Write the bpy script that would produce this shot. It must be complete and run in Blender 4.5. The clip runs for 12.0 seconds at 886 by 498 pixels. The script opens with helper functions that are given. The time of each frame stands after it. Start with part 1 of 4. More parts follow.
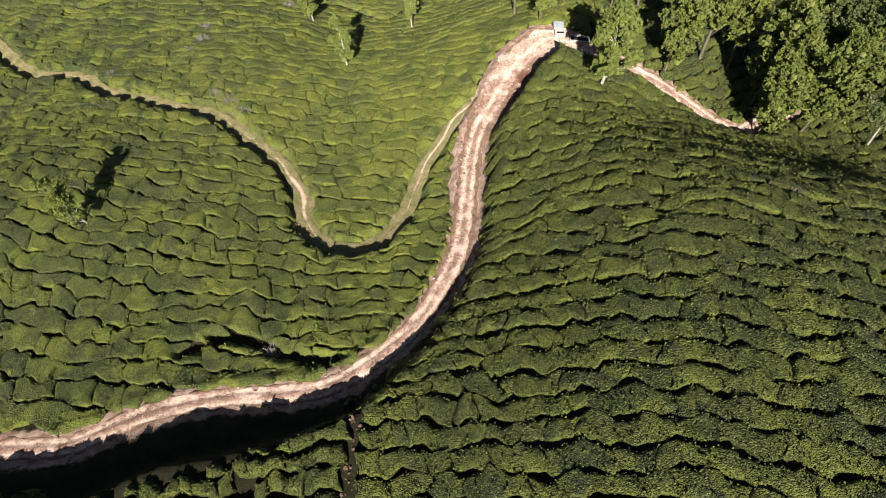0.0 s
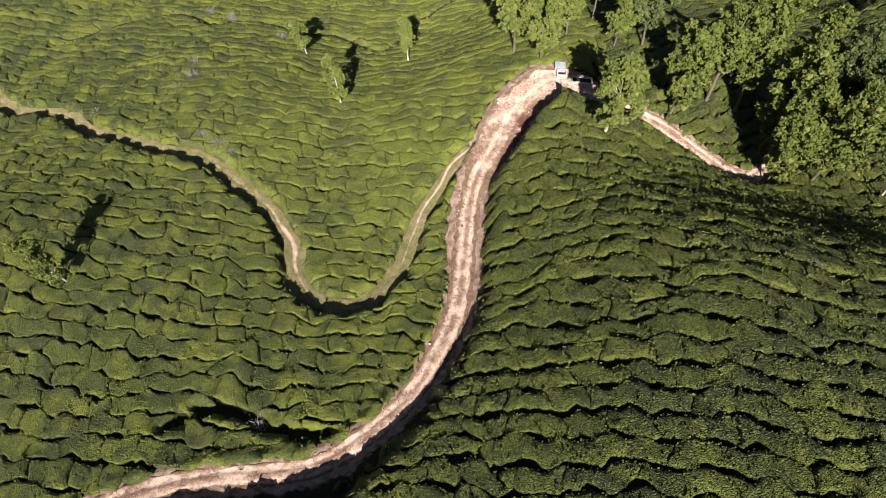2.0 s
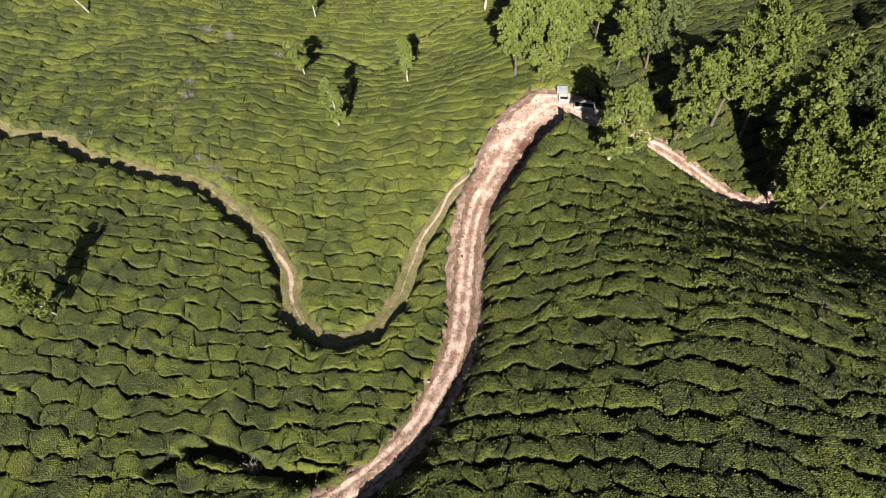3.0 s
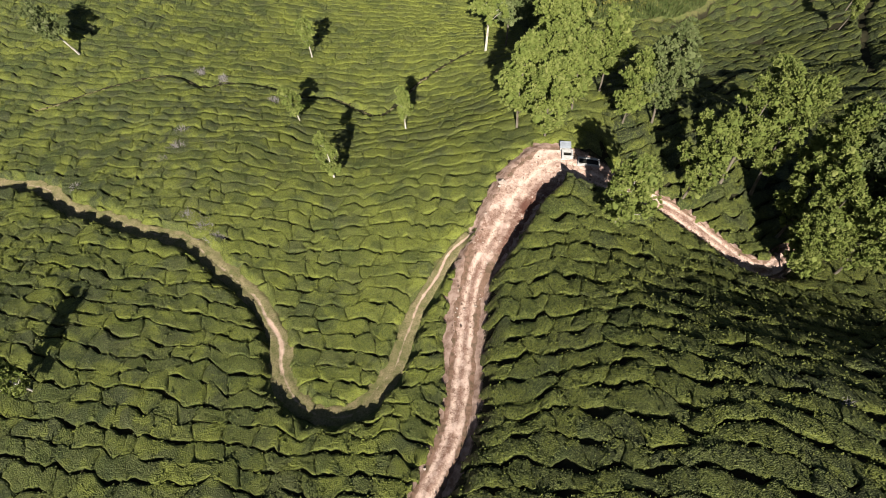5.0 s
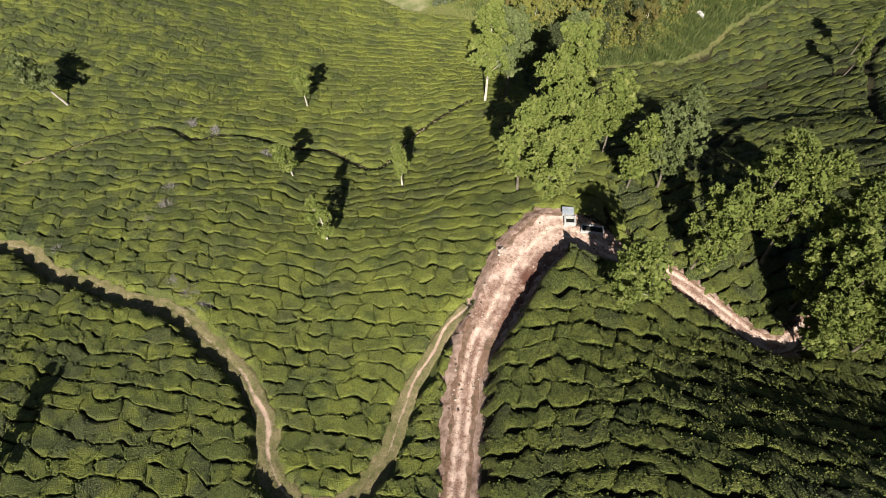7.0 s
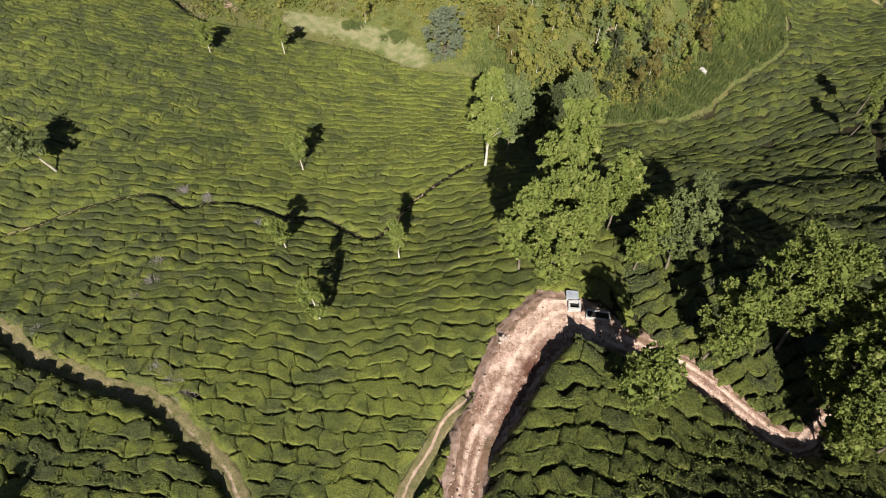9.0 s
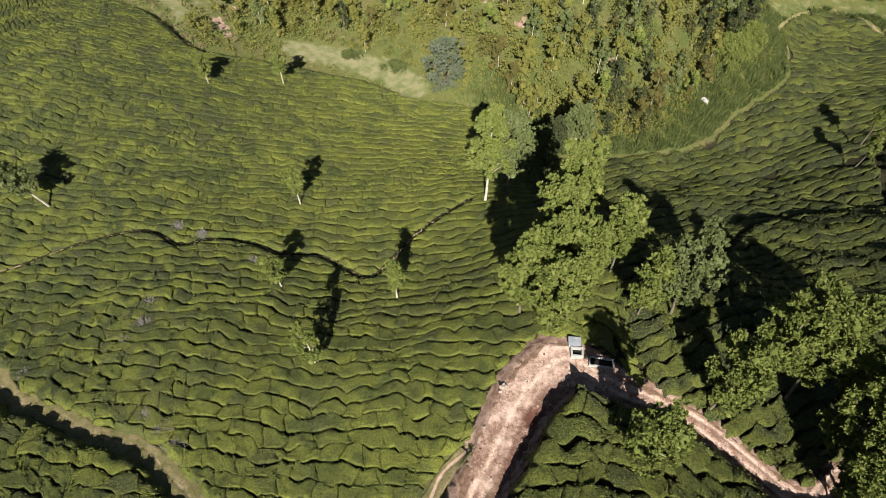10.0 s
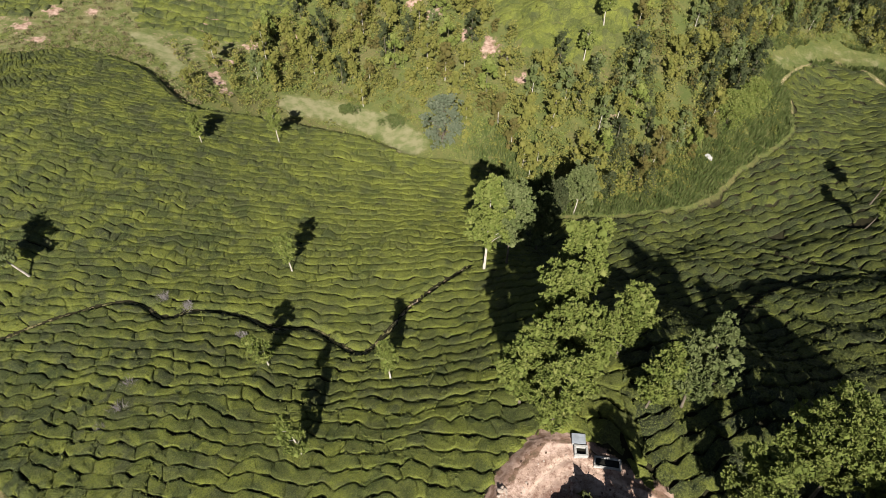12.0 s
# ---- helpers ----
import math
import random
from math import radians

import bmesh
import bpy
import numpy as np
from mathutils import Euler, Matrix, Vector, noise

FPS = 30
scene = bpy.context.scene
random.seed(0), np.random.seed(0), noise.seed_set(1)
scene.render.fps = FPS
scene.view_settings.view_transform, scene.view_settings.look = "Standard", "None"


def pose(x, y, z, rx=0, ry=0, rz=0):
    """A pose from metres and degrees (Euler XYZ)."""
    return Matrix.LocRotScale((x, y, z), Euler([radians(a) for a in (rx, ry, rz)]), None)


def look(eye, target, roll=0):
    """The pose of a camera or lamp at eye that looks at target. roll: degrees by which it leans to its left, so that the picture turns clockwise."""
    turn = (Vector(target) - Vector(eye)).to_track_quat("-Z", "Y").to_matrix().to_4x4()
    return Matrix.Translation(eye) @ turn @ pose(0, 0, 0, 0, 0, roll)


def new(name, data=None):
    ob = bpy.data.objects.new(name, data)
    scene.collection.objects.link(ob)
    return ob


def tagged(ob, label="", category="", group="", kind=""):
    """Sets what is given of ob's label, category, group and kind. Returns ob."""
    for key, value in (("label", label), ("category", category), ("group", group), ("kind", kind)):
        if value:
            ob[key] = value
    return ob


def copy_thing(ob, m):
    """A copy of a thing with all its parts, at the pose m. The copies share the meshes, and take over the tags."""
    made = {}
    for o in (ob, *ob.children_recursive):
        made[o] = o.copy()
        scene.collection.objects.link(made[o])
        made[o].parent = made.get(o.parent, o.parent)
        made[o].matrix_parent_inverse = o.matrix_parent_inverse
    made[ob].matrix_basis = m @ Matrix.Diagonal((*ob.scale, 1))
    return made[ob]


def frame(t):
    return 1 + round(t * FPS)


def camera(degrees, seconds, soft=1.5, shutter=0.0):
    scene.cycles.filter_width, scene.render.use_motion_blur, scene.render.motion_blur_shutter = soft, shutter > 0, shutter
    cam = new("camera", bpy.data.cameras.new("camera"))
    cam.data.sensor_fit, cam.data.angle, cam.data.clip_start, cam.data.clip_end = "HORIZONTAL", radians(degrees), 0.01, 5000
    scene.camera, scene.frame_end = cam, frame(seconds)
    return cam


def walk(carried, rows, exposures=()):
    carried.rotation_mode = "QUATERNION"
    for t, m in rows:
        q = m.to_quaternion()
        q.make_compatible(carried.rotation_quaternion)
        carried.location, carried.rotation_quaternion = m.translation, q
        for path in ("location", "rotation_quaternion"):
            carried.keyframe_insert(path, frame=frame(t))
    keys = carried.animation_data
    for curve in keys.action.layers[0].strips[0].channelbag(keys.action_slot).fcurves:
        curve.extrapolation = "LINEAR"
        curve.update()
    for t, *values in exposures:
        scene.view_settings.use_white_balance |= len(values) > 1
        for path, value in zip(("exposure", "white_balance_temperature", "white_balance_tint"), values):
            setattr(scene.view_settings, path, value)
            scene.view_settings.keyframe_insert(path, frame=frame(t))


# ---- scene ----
cam = camera(68.0, 12.0, soft=0.9)
ROWS = [
    (0.0, -0.014, 0.007, 60.002, 28.891, 0.009, 0.010),
    (0.5, -0.001, 1.704, 60.080, 28.910, -0.081, -0.025),
    (1.0, 0.024, 3.387, 60.140, 28.855, -0.142, -0.040),
    (1.5, 0.057, 5.057, 60.183, 28.828, -0.176, -0.033),
    (2.0, 0.097, 6.716, 60.214, 28.871, -0.188, -0.010),
    (2.5, 0.143, 8.368, 60.235, 28.988, -0.190, 0.026),
    (3.0, 0.192, 10.012, 60.248, 29.167, -0.189, 0.070),
    (5.0, 0.410, 16.551, 60.265, 30.196, -0.261, 0.249),
    (5.5, 0.467, 18.181, 60.270, 30.519, -0.299, 0.286),
    (6.0, 0.524, 19.813, 60.277, 30.889, -0.337, 0.321),
    (6.5, 0.583, 21.445, 60.287, 31.324, -0.371, 0.355),
    (7.0, 0.643, 23.079, 60.302, 31.838, -0.397, 0.390),
    (9.0, 0.923, 29.636, 60.410, 34.651, -0.406, 0.564),
    (9.5, 1.010, 31.281, 60.448, 35.442, -0.402, 0.617),
    (10.0, 1.107, 32.927, 60.490, 36.204, -0.406, 0.671),
    (10.5, 1.218, 34.575, 60.534, 36.914, -0.420, 0.725),
    (11.0, 1.344, 36.223, 60.580, 37.578, -0.441, 0.777),
    (11.5, 1.489, 37.871, 60.626, 38.256, -0.452, 0.827),
    (12.0, 1.656, 39.518, 60.671, 39.086, -0.420, 0.880),
]
walk(cam, [(t, pose(x, y, z, rx, ry, rz)) for t, x, y, z, rx, ry, rz in ROWS], exposures=[(0.0, 0.74), (3.0, 0.73), (6.0, 0.69), (9.0, 0.60), (12.0, 0.57)])

# ---- light: low sun from behind the camera, clear sky ----
SUN_AZ, SUN_EL = radians(-178.2), radians(41.0)
to_sun = Vector((math.sin(SUN_AZ) * math.cos(SUN_EL), math.cos(SUN_AZ) * math.cos(SUN_EL), math.sin(SUN_EL)))
sun = new("sun", bpy.data.lights.new("sun", "SUN"))
sun.data.energy, sun.data.angle, sun.data.color = 5.4, radians(0.5), (1.0, 0.93, 0.835)
sun.matrix_world = look((0, 0, 0), -to_sun)
world = bpy.data.worlds.new("sky")
world.use_nodes = True
scene.world = world
sky = world.node_tree.nodes.new("ShaderNodeTexSky")
sky.sky_type, sky.sun_disc, sky.sun_elevation, sky.sun_rotation = "NISHITA", False, SUN_EL, SUN_AZ
world.node_tree.links.new(sky.outputs[0], world.node_tree.nodes["Background"].inputs[0])
world.node_tree.nodes["Background"].inputs[1].default_value = 0.031

# ---- materials ----
class Mat:
    """A node material in a few short calls."""

    def __init__(self, name, rough=0.8, spec=0.25):
        self.m = bpy.data.materials.new(name)
        self.m.use_nodes = True
        self.n, self.l = self.m.node_tree.nodes, self.m.node_tree.links
        self.b = self.n["Principled BSDF"]
        self.b.inputs["Roughness"].default_value = rough
        self.b.inputs["Specular IOR Level"].default_value = spec
        self.b.inputs["Diffuse Roughness"].default_value = 1.0
        self.pos = self.n.new("ShaderNodeNewGeometry").outputs["Position"]

    def noise(self, scale, detail=4.0, rough=0.6, stretch=(1, 1, 1), shift=0.0):
        mp = self.n.new("ShaderNodeMapping")
        mp.inputs["Scale"].default_value = stretch
        mp.inputs["Location"].default_value = (shift, shift * 1.7, 0)
        self.l.new(self.pos, mp.inputs[0])
        t = self.n.new("ShaderNodeTexNoise")
        t.inputs["Scale"].default_value, t.inputs["Detail"].default_value, t.inputs["Roughness"].default_value = scale, detail, rough
        self.l.new(mp.outputs[0], t.inputs["Vector"])
        return t.outputs["Fac"]

    def cells(self, scale):
        t = self.n.new("ShaderNodeTexVoronoi")
        t.inputs["Scale"].default_value = scale
        self.l.new(self.pos, t.inputs["Vector"])
        return t.outputs["Distance"], t.outputs["Color"]

    def island(self):
        return self.n.new("ShaderNodeNewGeometry").outputs["Random Per Island"]

    def each(self):
        return self.n.new("ShaderNodeObjectInfo").outputs["Random"]

    def attr(self, name):
        a = self.n.new("ShaderNodeAttribute")
        a.attribute_name = name
        return a.outputs["Fac"]

    def span(self, v, a, b, c=0.0, d=1.0):
        r = self.n.new("ShaderNodeMapRange")
        for i, x in enumerate((a, b, c, d)):
            r.inputs[i + 1].default_value = x
        self.l.new(v, r.inputs[0])
        return r.outputs[0]

    def math(self, op, a, b):
        r = self.n.new("ShaderNodeMath")
        r.operation = op
        for i, x in enumerate((a, b)):
            if isinstance(x, (int, float)):
                r.inputs[i].default_value = x
            else:
                self.l.new(x, r.inputs[i])
        return r.outputs[0]

    def mix(self, f, a, b, kind="MIX"):
        r = self.n.new("ShaderNodeMix")
        r.data_type, r.blend_type = "RGBA", kind
        if isinstance(f, (int, float)):
            r.inputs[0].default_value = f
        else:
            self.l.new(f, r.inputs[0])
        for i, x in ((6, a), (7, b)):
            if isinstance(x, tuple):
                r.inputs[i].default_value = (*x, 1)
            else:
                self.l.new(x, r.inputs[i])
        return r.outputs[2]

    def colour(self, c):
        if isinstance(c, tuple):
            self.b.inputs["Base Color"].default_value = (*c, 1)
        else:
            self.l.new(c, self.b.inputs["Base Color"])
        return self

    def bump(self, h, dist, strength=1.0):
        r = self.n.new("ShaderNodeBump")
        r.inputs["Strength"].default_value, r.inputs["Distance"].default_value = strength, dist
        self.l.new(h, r.inputs["Height"])
        self.l.new(r.outputs[0], self.b.inputs["Normal"])
        return self


def tea_leaves(name, single, aged):
    m = Mat(name, 0.6, 0.2)
    who = m.math("FRACT", m.math("ADD", m.each(), m.island()), 0.0) if single else m.island()
    old, young, flush, dull = (0.049, 0.067, 0.022), (0.076, 0.097, 0.028), (0.222, 0.248, 0.045), (0.090, 0.092, 0.052)
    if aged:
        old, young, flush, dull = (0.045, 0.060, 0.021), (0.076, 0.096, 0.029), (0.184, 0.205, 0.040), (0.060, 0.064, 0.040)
    one = m.n.new("ShaderNodeSeparateColor")
    m.l.new(m.cells(0.75)[1], one.inputs[0])
    c = m.mix(m.span(m.noise(0.06, 3), 0.35, 0.65), old, young)
    xyz = m.n.new("ShaderNodeSeparateXYZ")
    m.l.new(m.pos, xyz.inputs[0])
    # how the light changes over the slopes, put into the colour as more flush
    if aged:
        bright = m.math("MULTIPLY", m.span(m.math("ADD", xyz.outputs[1], m.math("MULTIPLY", xyz.outputs[0], -0.5)), 4.0, 28.0, 0.0, 0.72), m.span(xyz.outputs[1], 52.0, 62.0, 1.0, 0.0))
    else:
        bright = m.math("MULTIPLY", m.span(m.math("ADD", xyz.outputs[0], m.span(m.noise(0.035, 3, shift=8), 0.3, 0.7, -14.0, 14.0)), -46.0, -2.0, 0.0, 0.66), m.span(xyz.outputs[1], 125.0, 150.0, 1.0, 0.75))
        # far rows lightened and middle ones dimmed: the down-sun brightening painted in
        bright = m.math("MULTIPLY", bright, m.math("MULTIPLY", m.span(xyz.outputs[1], 18.0, 58.0, 0.35, 1.0), m.math("ADD", m.span(xyz.outputs[1], 56.0, 76.0, 1.0, 0.45), m.span(xyz.outputs[1], 84.0, 112.0, 0.0, 0.45))))
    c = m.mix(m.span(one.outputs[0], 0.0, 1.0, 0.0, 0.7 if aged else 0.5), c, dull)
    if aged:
        # weaker light towards the near right, put into the colour as a darker tone
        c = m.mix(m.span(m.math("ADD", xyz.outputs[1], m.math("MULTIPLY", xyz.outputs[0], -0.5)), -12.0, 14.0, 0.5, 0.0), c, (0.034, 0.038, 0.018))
    c = m.mix(bright, c, flush)
    c = m.mix(m.span(m.noise(0.26, 3, 0.6, shift=60), 0.47, 0.60, 0.0, 0.62), c, (0.048, 0.070, 0.022) if aged else (0.050, 0.070, 0.024))
    c = m.mix(m.span(who, 0.45, 1.0, 0.0, 0.5 if aged else 0.36), c, flush)
    c = m.mix(m.span(who, 0.35, 0.0, 0.0, 0.55 if aged else 0.4), c, dull)
    warm = m.math("ADD", m.noise(0.30, 4, 0.6, shift=40), m.math("MULTIPLY", one.outputs[1], 0.16))
    c = m.mix(m.math("MULTIPLY", m.span(warm, 0.54, 0.70), 0.8 if aged else 0.72), c, flush)
    dist, tone = m.cells(10.0)
    leaf = m.n.new("ShaderNodeSeparateColor")
    m.l.new(tone, leaf.inputs[0])
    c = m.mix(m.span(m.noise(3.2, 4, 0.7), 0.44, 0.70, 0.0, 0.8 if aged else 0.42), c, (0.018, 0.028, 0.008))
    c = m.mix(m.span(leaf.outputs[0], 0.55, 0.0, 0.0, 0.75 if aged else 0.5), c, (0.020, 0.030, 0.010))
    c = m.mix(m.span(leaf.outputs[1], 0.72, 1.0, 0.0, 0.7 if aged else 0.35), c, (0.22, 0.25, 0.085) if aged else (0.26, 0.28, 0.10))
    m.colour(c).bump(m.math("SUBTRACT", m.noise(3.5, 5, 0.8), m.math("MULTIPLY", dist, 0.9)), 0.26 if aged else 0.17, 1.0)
    return m.m


def tree_leaves(name, dark, light, tip):
    m = Mat(name, 0.5, 0.25)
    c = m.mix(m.span(m.noise(0.5, 3), 0.35, 0.65), dark, light)
    c = m.mix(m.span(m.island(), 0.55, 1.0, 0.0, 0.8), c, tip)
    m.colour(c).bump(m.noise(5.0, 4, 0.7), 0.25, 0.8)
    thin = m.n.new("ShaderNodeBsdfTranslucent")
    m.l.new(c, thin.inputs["Color"])
    both = m.n.new("ShaderNodeMixShader")
    both.inputs[0].default_value = 0.28
    m.l.new(m.b.outputs[0], both.inputs[1])
    m.l.new(thin.outputs[0], both.inputs[2])
    m.l.new(both.outputs[0], m.n["Material Output"].inputs["Surface"])
    return m.m


def bark(name, pale, dark):
    m = Mat(name, 0.8, 0.2)
    m.colour(m.mix(m.span(m.noise(2.5, 4, 0.6, (1, 1, 0.4)), 0.45, 0.7), pale, dark)).bump(m.noise(12, 3, 0.6, (1, 1, 0.2)), 0.03, 0.6)
    return m.m


def ground_mat():
    m = Mat("earth_and_grass", 0.95, 0.1)
    soil = m.mix(m.span(m.noise(0.8, 4), 0.35, 0.7), (0.024, 0.024, 0.013), (0.045, 0.040, 0.022))
    grass = m.mix(m.span(m.noise(0.25, 5), 0.35, 0.65), (0.085, 0.108, 0.032), (0.150, 0.150, 0.052))
    grass = m.mix(m.span(m.noise(0.12, 5, 0.7, shift=3), 0.5, 0.62, 0, 0.6), grass, (0.15, 0.115, 0.06))
    grass = m.mix(m.span(m.noise(2.5, 5, 0.75), 0.42, 0.62, 0, 0.75), grass, (0.062, 0.085, 0.027))
    grass = m.mix(m.span(m.noise(6.0, 4, 0.75, shift=6), 0.52, 0.7, 0, 0.7), grass, (0.19, 0.19, 0.07))
    pale = m.mix(m.span(m.noise(0.5, 4), 0.4, 0.6), (0.14, 0.155, 0.065), (0.22, 0.21, 0.115))
    clay = m.mix(m.span(m.noise(1.2, 4), 0.35, 0.65), (0.46, 0.335, 0.275), (0.20, 0.125, 0.09))
    c = m.mix(m.span(m.math("ADD", m.attr("grass"), m.math("MULTIPLY", m.noise(1.5, 4), 0.3)), 0.5, 0.75), soil, grass)
    c = m.mix(m.span(m.math("ADD", m.attr("pale"), m.math("MULTIPLY", m.noise(0.5, 6, 0.75), 1.6)), 1.15, 1.6), c, pale)
    c = m.mix(m.span(m.math("ADD", m.attr("clay"), m.math("MULTIPLY", m.noise(0.8, 6, 0.75), 1.5)), 1.15, 1.4), c, clay)
    m.colour(c).bump(m.noise(6.0, 5, 0.7), 0.18, 1.0)
    return m.m


def road_mat():
    m = Mat("packed_clay", 0.95, 0.1)
    c = m.mix(m.span(m.noise(0.55, 5, 0.65), 0.40, 0.60), (0.33, 0.215, 0.165), (0.20, 0.118, 0.088))
    c = m.mix(m.math("MULTIPLY", m.attr("worn"), m.span(m.noise(0.9, 4, 0.6, shift=17), 0.3, 0.6, 0.5, 1.0)), c, (0.72, 0.565, 0.465))
    c = m.mix(m.span(m.noise(1.6, 6, 0.75, shift=9), 0.48, 0.64, 0, 0.85), c, (0.17, 0.085, 0.058))
    c = m.mix(m.span(m.noise(3.2, 6, 0.8, shift=13), 0.52, 0.62, 0, 0.7), c, (0.135, 0.070, 0.048))
    c = m.mix(m.span(m.noise(0.42, 5, 0.7, (1, 1, 1), 27), 0.52, 0.64, 0, 0.75), c, (0.70, 0.54, 0.46))
    c = m.mix(m.span(m.noise(7.0, 4, 0.75, shift=5), 0.55, 0.68, 0, 0.7), c, (0.70, 0.56, 0.48))
    c = m.mix(m.math("MULTIPLY", m.attr("damp"), m.span(m.noise(0.8, 5, 0.7, shift=21), 0.35, 0.52, 0.1, 0.95)), c, (0.115, 0.048, 0.034))
    rim = m.mix(m.span(m.noise(1.8, 5, 0.7, shift=31), 0.42, 0.6), (0.235, 0.145, 0.105), (0.120, 0.085, 0.052))
    c = m.mix(m.span(m.math("ADD", m.attr("verge"), m.math("MULTIPLY", m.noise(1.2, 4), 0.8)), 0.75, 1.1, 0, 0.92), c, rim)
    m.colour(c).bump(m.noise(3.5, 6, 0.7), 0.14, 1.0)
    return m.m


def path_mat():
    m = Mat("worn_grass_path", 0.95, 0.1)
    grass = m.mix(m.span(m.noise(0.7, 5), 0.35, 0.65), (0.150, 0.148, 0.060), (0.29, 0.235, 0.135))
    grass = m.mix(m.span(m.noise(5.0, 4, 0.75, shift=2), 0.45, 0.65, 0, 0.7), grass, (0.08, 0.09, 0.03))
    clay = m.mix(m.span(m.noise(1.5, 4), 0.35, 0.65), (0.46, 0.33, 0.25), (0.58, 0.44, 0.35))
    f = m.span(m.math("ADD", m.attr("worn"), m.noise(1.1, 5)), 0.88, 1.18)
    m.colour(m.mix(f, grass, clay)).bump(m.noise(5.0, 5, 0.7), 0.12, 1.0)
    return m.m


def plain(name, a, b, scale, rough=0.9, depth=0.02):
    m = Mat(name, rough, 0.2)
    m.colour(m.mix(m.span(m.noise(scale, 5, 0.65), 0.38, 0.65), a, b)).bump(m.noise(scale * 6, 4), depth)
    return m.m


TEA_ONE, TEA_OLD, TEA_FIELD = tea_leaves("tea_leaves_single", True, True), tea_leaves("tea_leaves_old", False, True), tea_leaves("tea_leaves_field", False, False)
LEAF_OAK = tree_leaves("silver_oak_leaves", (0.135, 0.178, 0.040), (0.205, 0.248, 0.058), (0.32, 0.34, 0.11))
LEAF_GREY = tree_leaves("grey_green_leaves", (0.108, 0.142, 0.046), (0.158, 0.192, 0.070), (0.26, 0.285, 0.13))
LEAF_YOUNG = tree_leaves("yellow_green_leaves", (0.150, 0.162, 0.040), (0.225, 0.226, 0.055), (0.33, 0.30, 0.09))
LEAF_BLUE = tree_leaves("blue_green_leaves", (0.110, 0.140, 0.085), (0.155, 0.185, 0.120), (0.23, 0.26, 0.18))
LEAF_DARK = tree_leaves("dark_leaves", (0.044, 0.060, 0.024), (0.070, 0.085, 0.036), (0.12, 0.13, 0.06))
LEAF_DRY = tree_leaves("dry_reeds", (0.17, 0.15, 0.075), (0.24, 0.20, 0.105), (0.31, 0.26, 0.15))
LEAF_REED = tree_leaves("green_reeds", (0.075, 0.110, 0.030), (0.115, 0.145, 0.045), (0.20, 0.22, 0.085))
LEAF_RUST = tree_leaves("rusty_leaves", (0.105, 0.106, 0.030), (0.160, 0.142, 0.043), (0.210, 0.165, 0.06))
BARK_PALE, BARK_BROWN = bark("pale_bark", (0.46, 0.43, 0.38), (0.26, 0.23, 0.19)), bark("brown_bark", (0.15, 0.13, 0.10), (0.08, 0.065, 0.05))
TWIG = plain("grey_twigs", (0.30, 0.28, 0.27), (0.20, 0.18, 0.17), 3.0)
GROUND, ROAD_MAT, PATH_MAT = ground_mat(), road_mat(), path_mat()
CONCRETE = plain("weathered_concrete", (0.44, 0.44, 0.43), (0.28, 0.27, 0.25), 2.5)
SHEET = plain("grey_roof_sheet", (0.31, 0.34, 0.38), (0.22, 0.24, 0.27), 2.0, 0.5)
STONE = plain("pale_stone", (0.52, 0.45, 0.39), (0.36, 0.29, 0.24), 2.0, 0.9, 0.05)
WHITE_STONE = plain("white_rock", (0.50, 0.50, 0.50), (0.32, 0.31, 0.31), 1.5, 0.9, 0.05)
BROWN_STONE = plain("brown_stone", (0.20, 0.13, 0.095), (0.10, 0.065, 0.05), 2.0, 0.9, 0.05)
DARK_WATER = plain("dark_standing_water", (0.012, 0.013, 0.012), (0.03, 0.028, 0.022), 1.0, 0.15, 0.002)

# ---- the lie of the land: broad slopes, hills on a wide and on a close mesh (heights in metres) ----
SLOPES = (
    7.371, 8.264, -11.672, -2.865, -0.799, 0.878,
)
WIDE_HILLS = (
    1.20, 1.17, -0.13, -0.55, 3.09, 4.72, 1.69, -0.51, 3.23, 3.29, 2.64, 1.01,
    1.14, 3.44, -0.29, -3.60, 0.30, 0.52, 0.33, -0.47, -4.41, -1.92, -1.48, -3.33,
    -2.79, -0.20, -2.34, 0.59, 1.73, -4.32, -5.36, -2.89, 4.61, 6.48, 2.12, 3.85,
    1.16, -3.20, -0.89, 7.68, 1.06, -3.27, -1.98, -1.52, -3.37, -7.97, -4.19, 15.78,
    0.66, -1.96, -0.71, -1.94, -0.40, -7.49, -6.19, 0.09, 0.77, 1.09, 2.80, 3.11,
    1.71, 1.22, 0.10, -13.94,
)
CLOSE_HILLS = (
    -0.10, -1.42, 2.68, -0.89, -0.49, 0.50, 2.54, -0.95, 0.32, 0.34, 2.78, 1.50,
    -1.73, 0.91, -1.06, -1.42, -1.20, -2.16, 0.70, -2.42, -3.27, 1.06, 1.36, -3.06,
    2.90, 1.78, 5.48, -1.65, 1.78, 1.56, -0.34, 1.61, 0.38, -6.33, 3.43, 0.74,
)
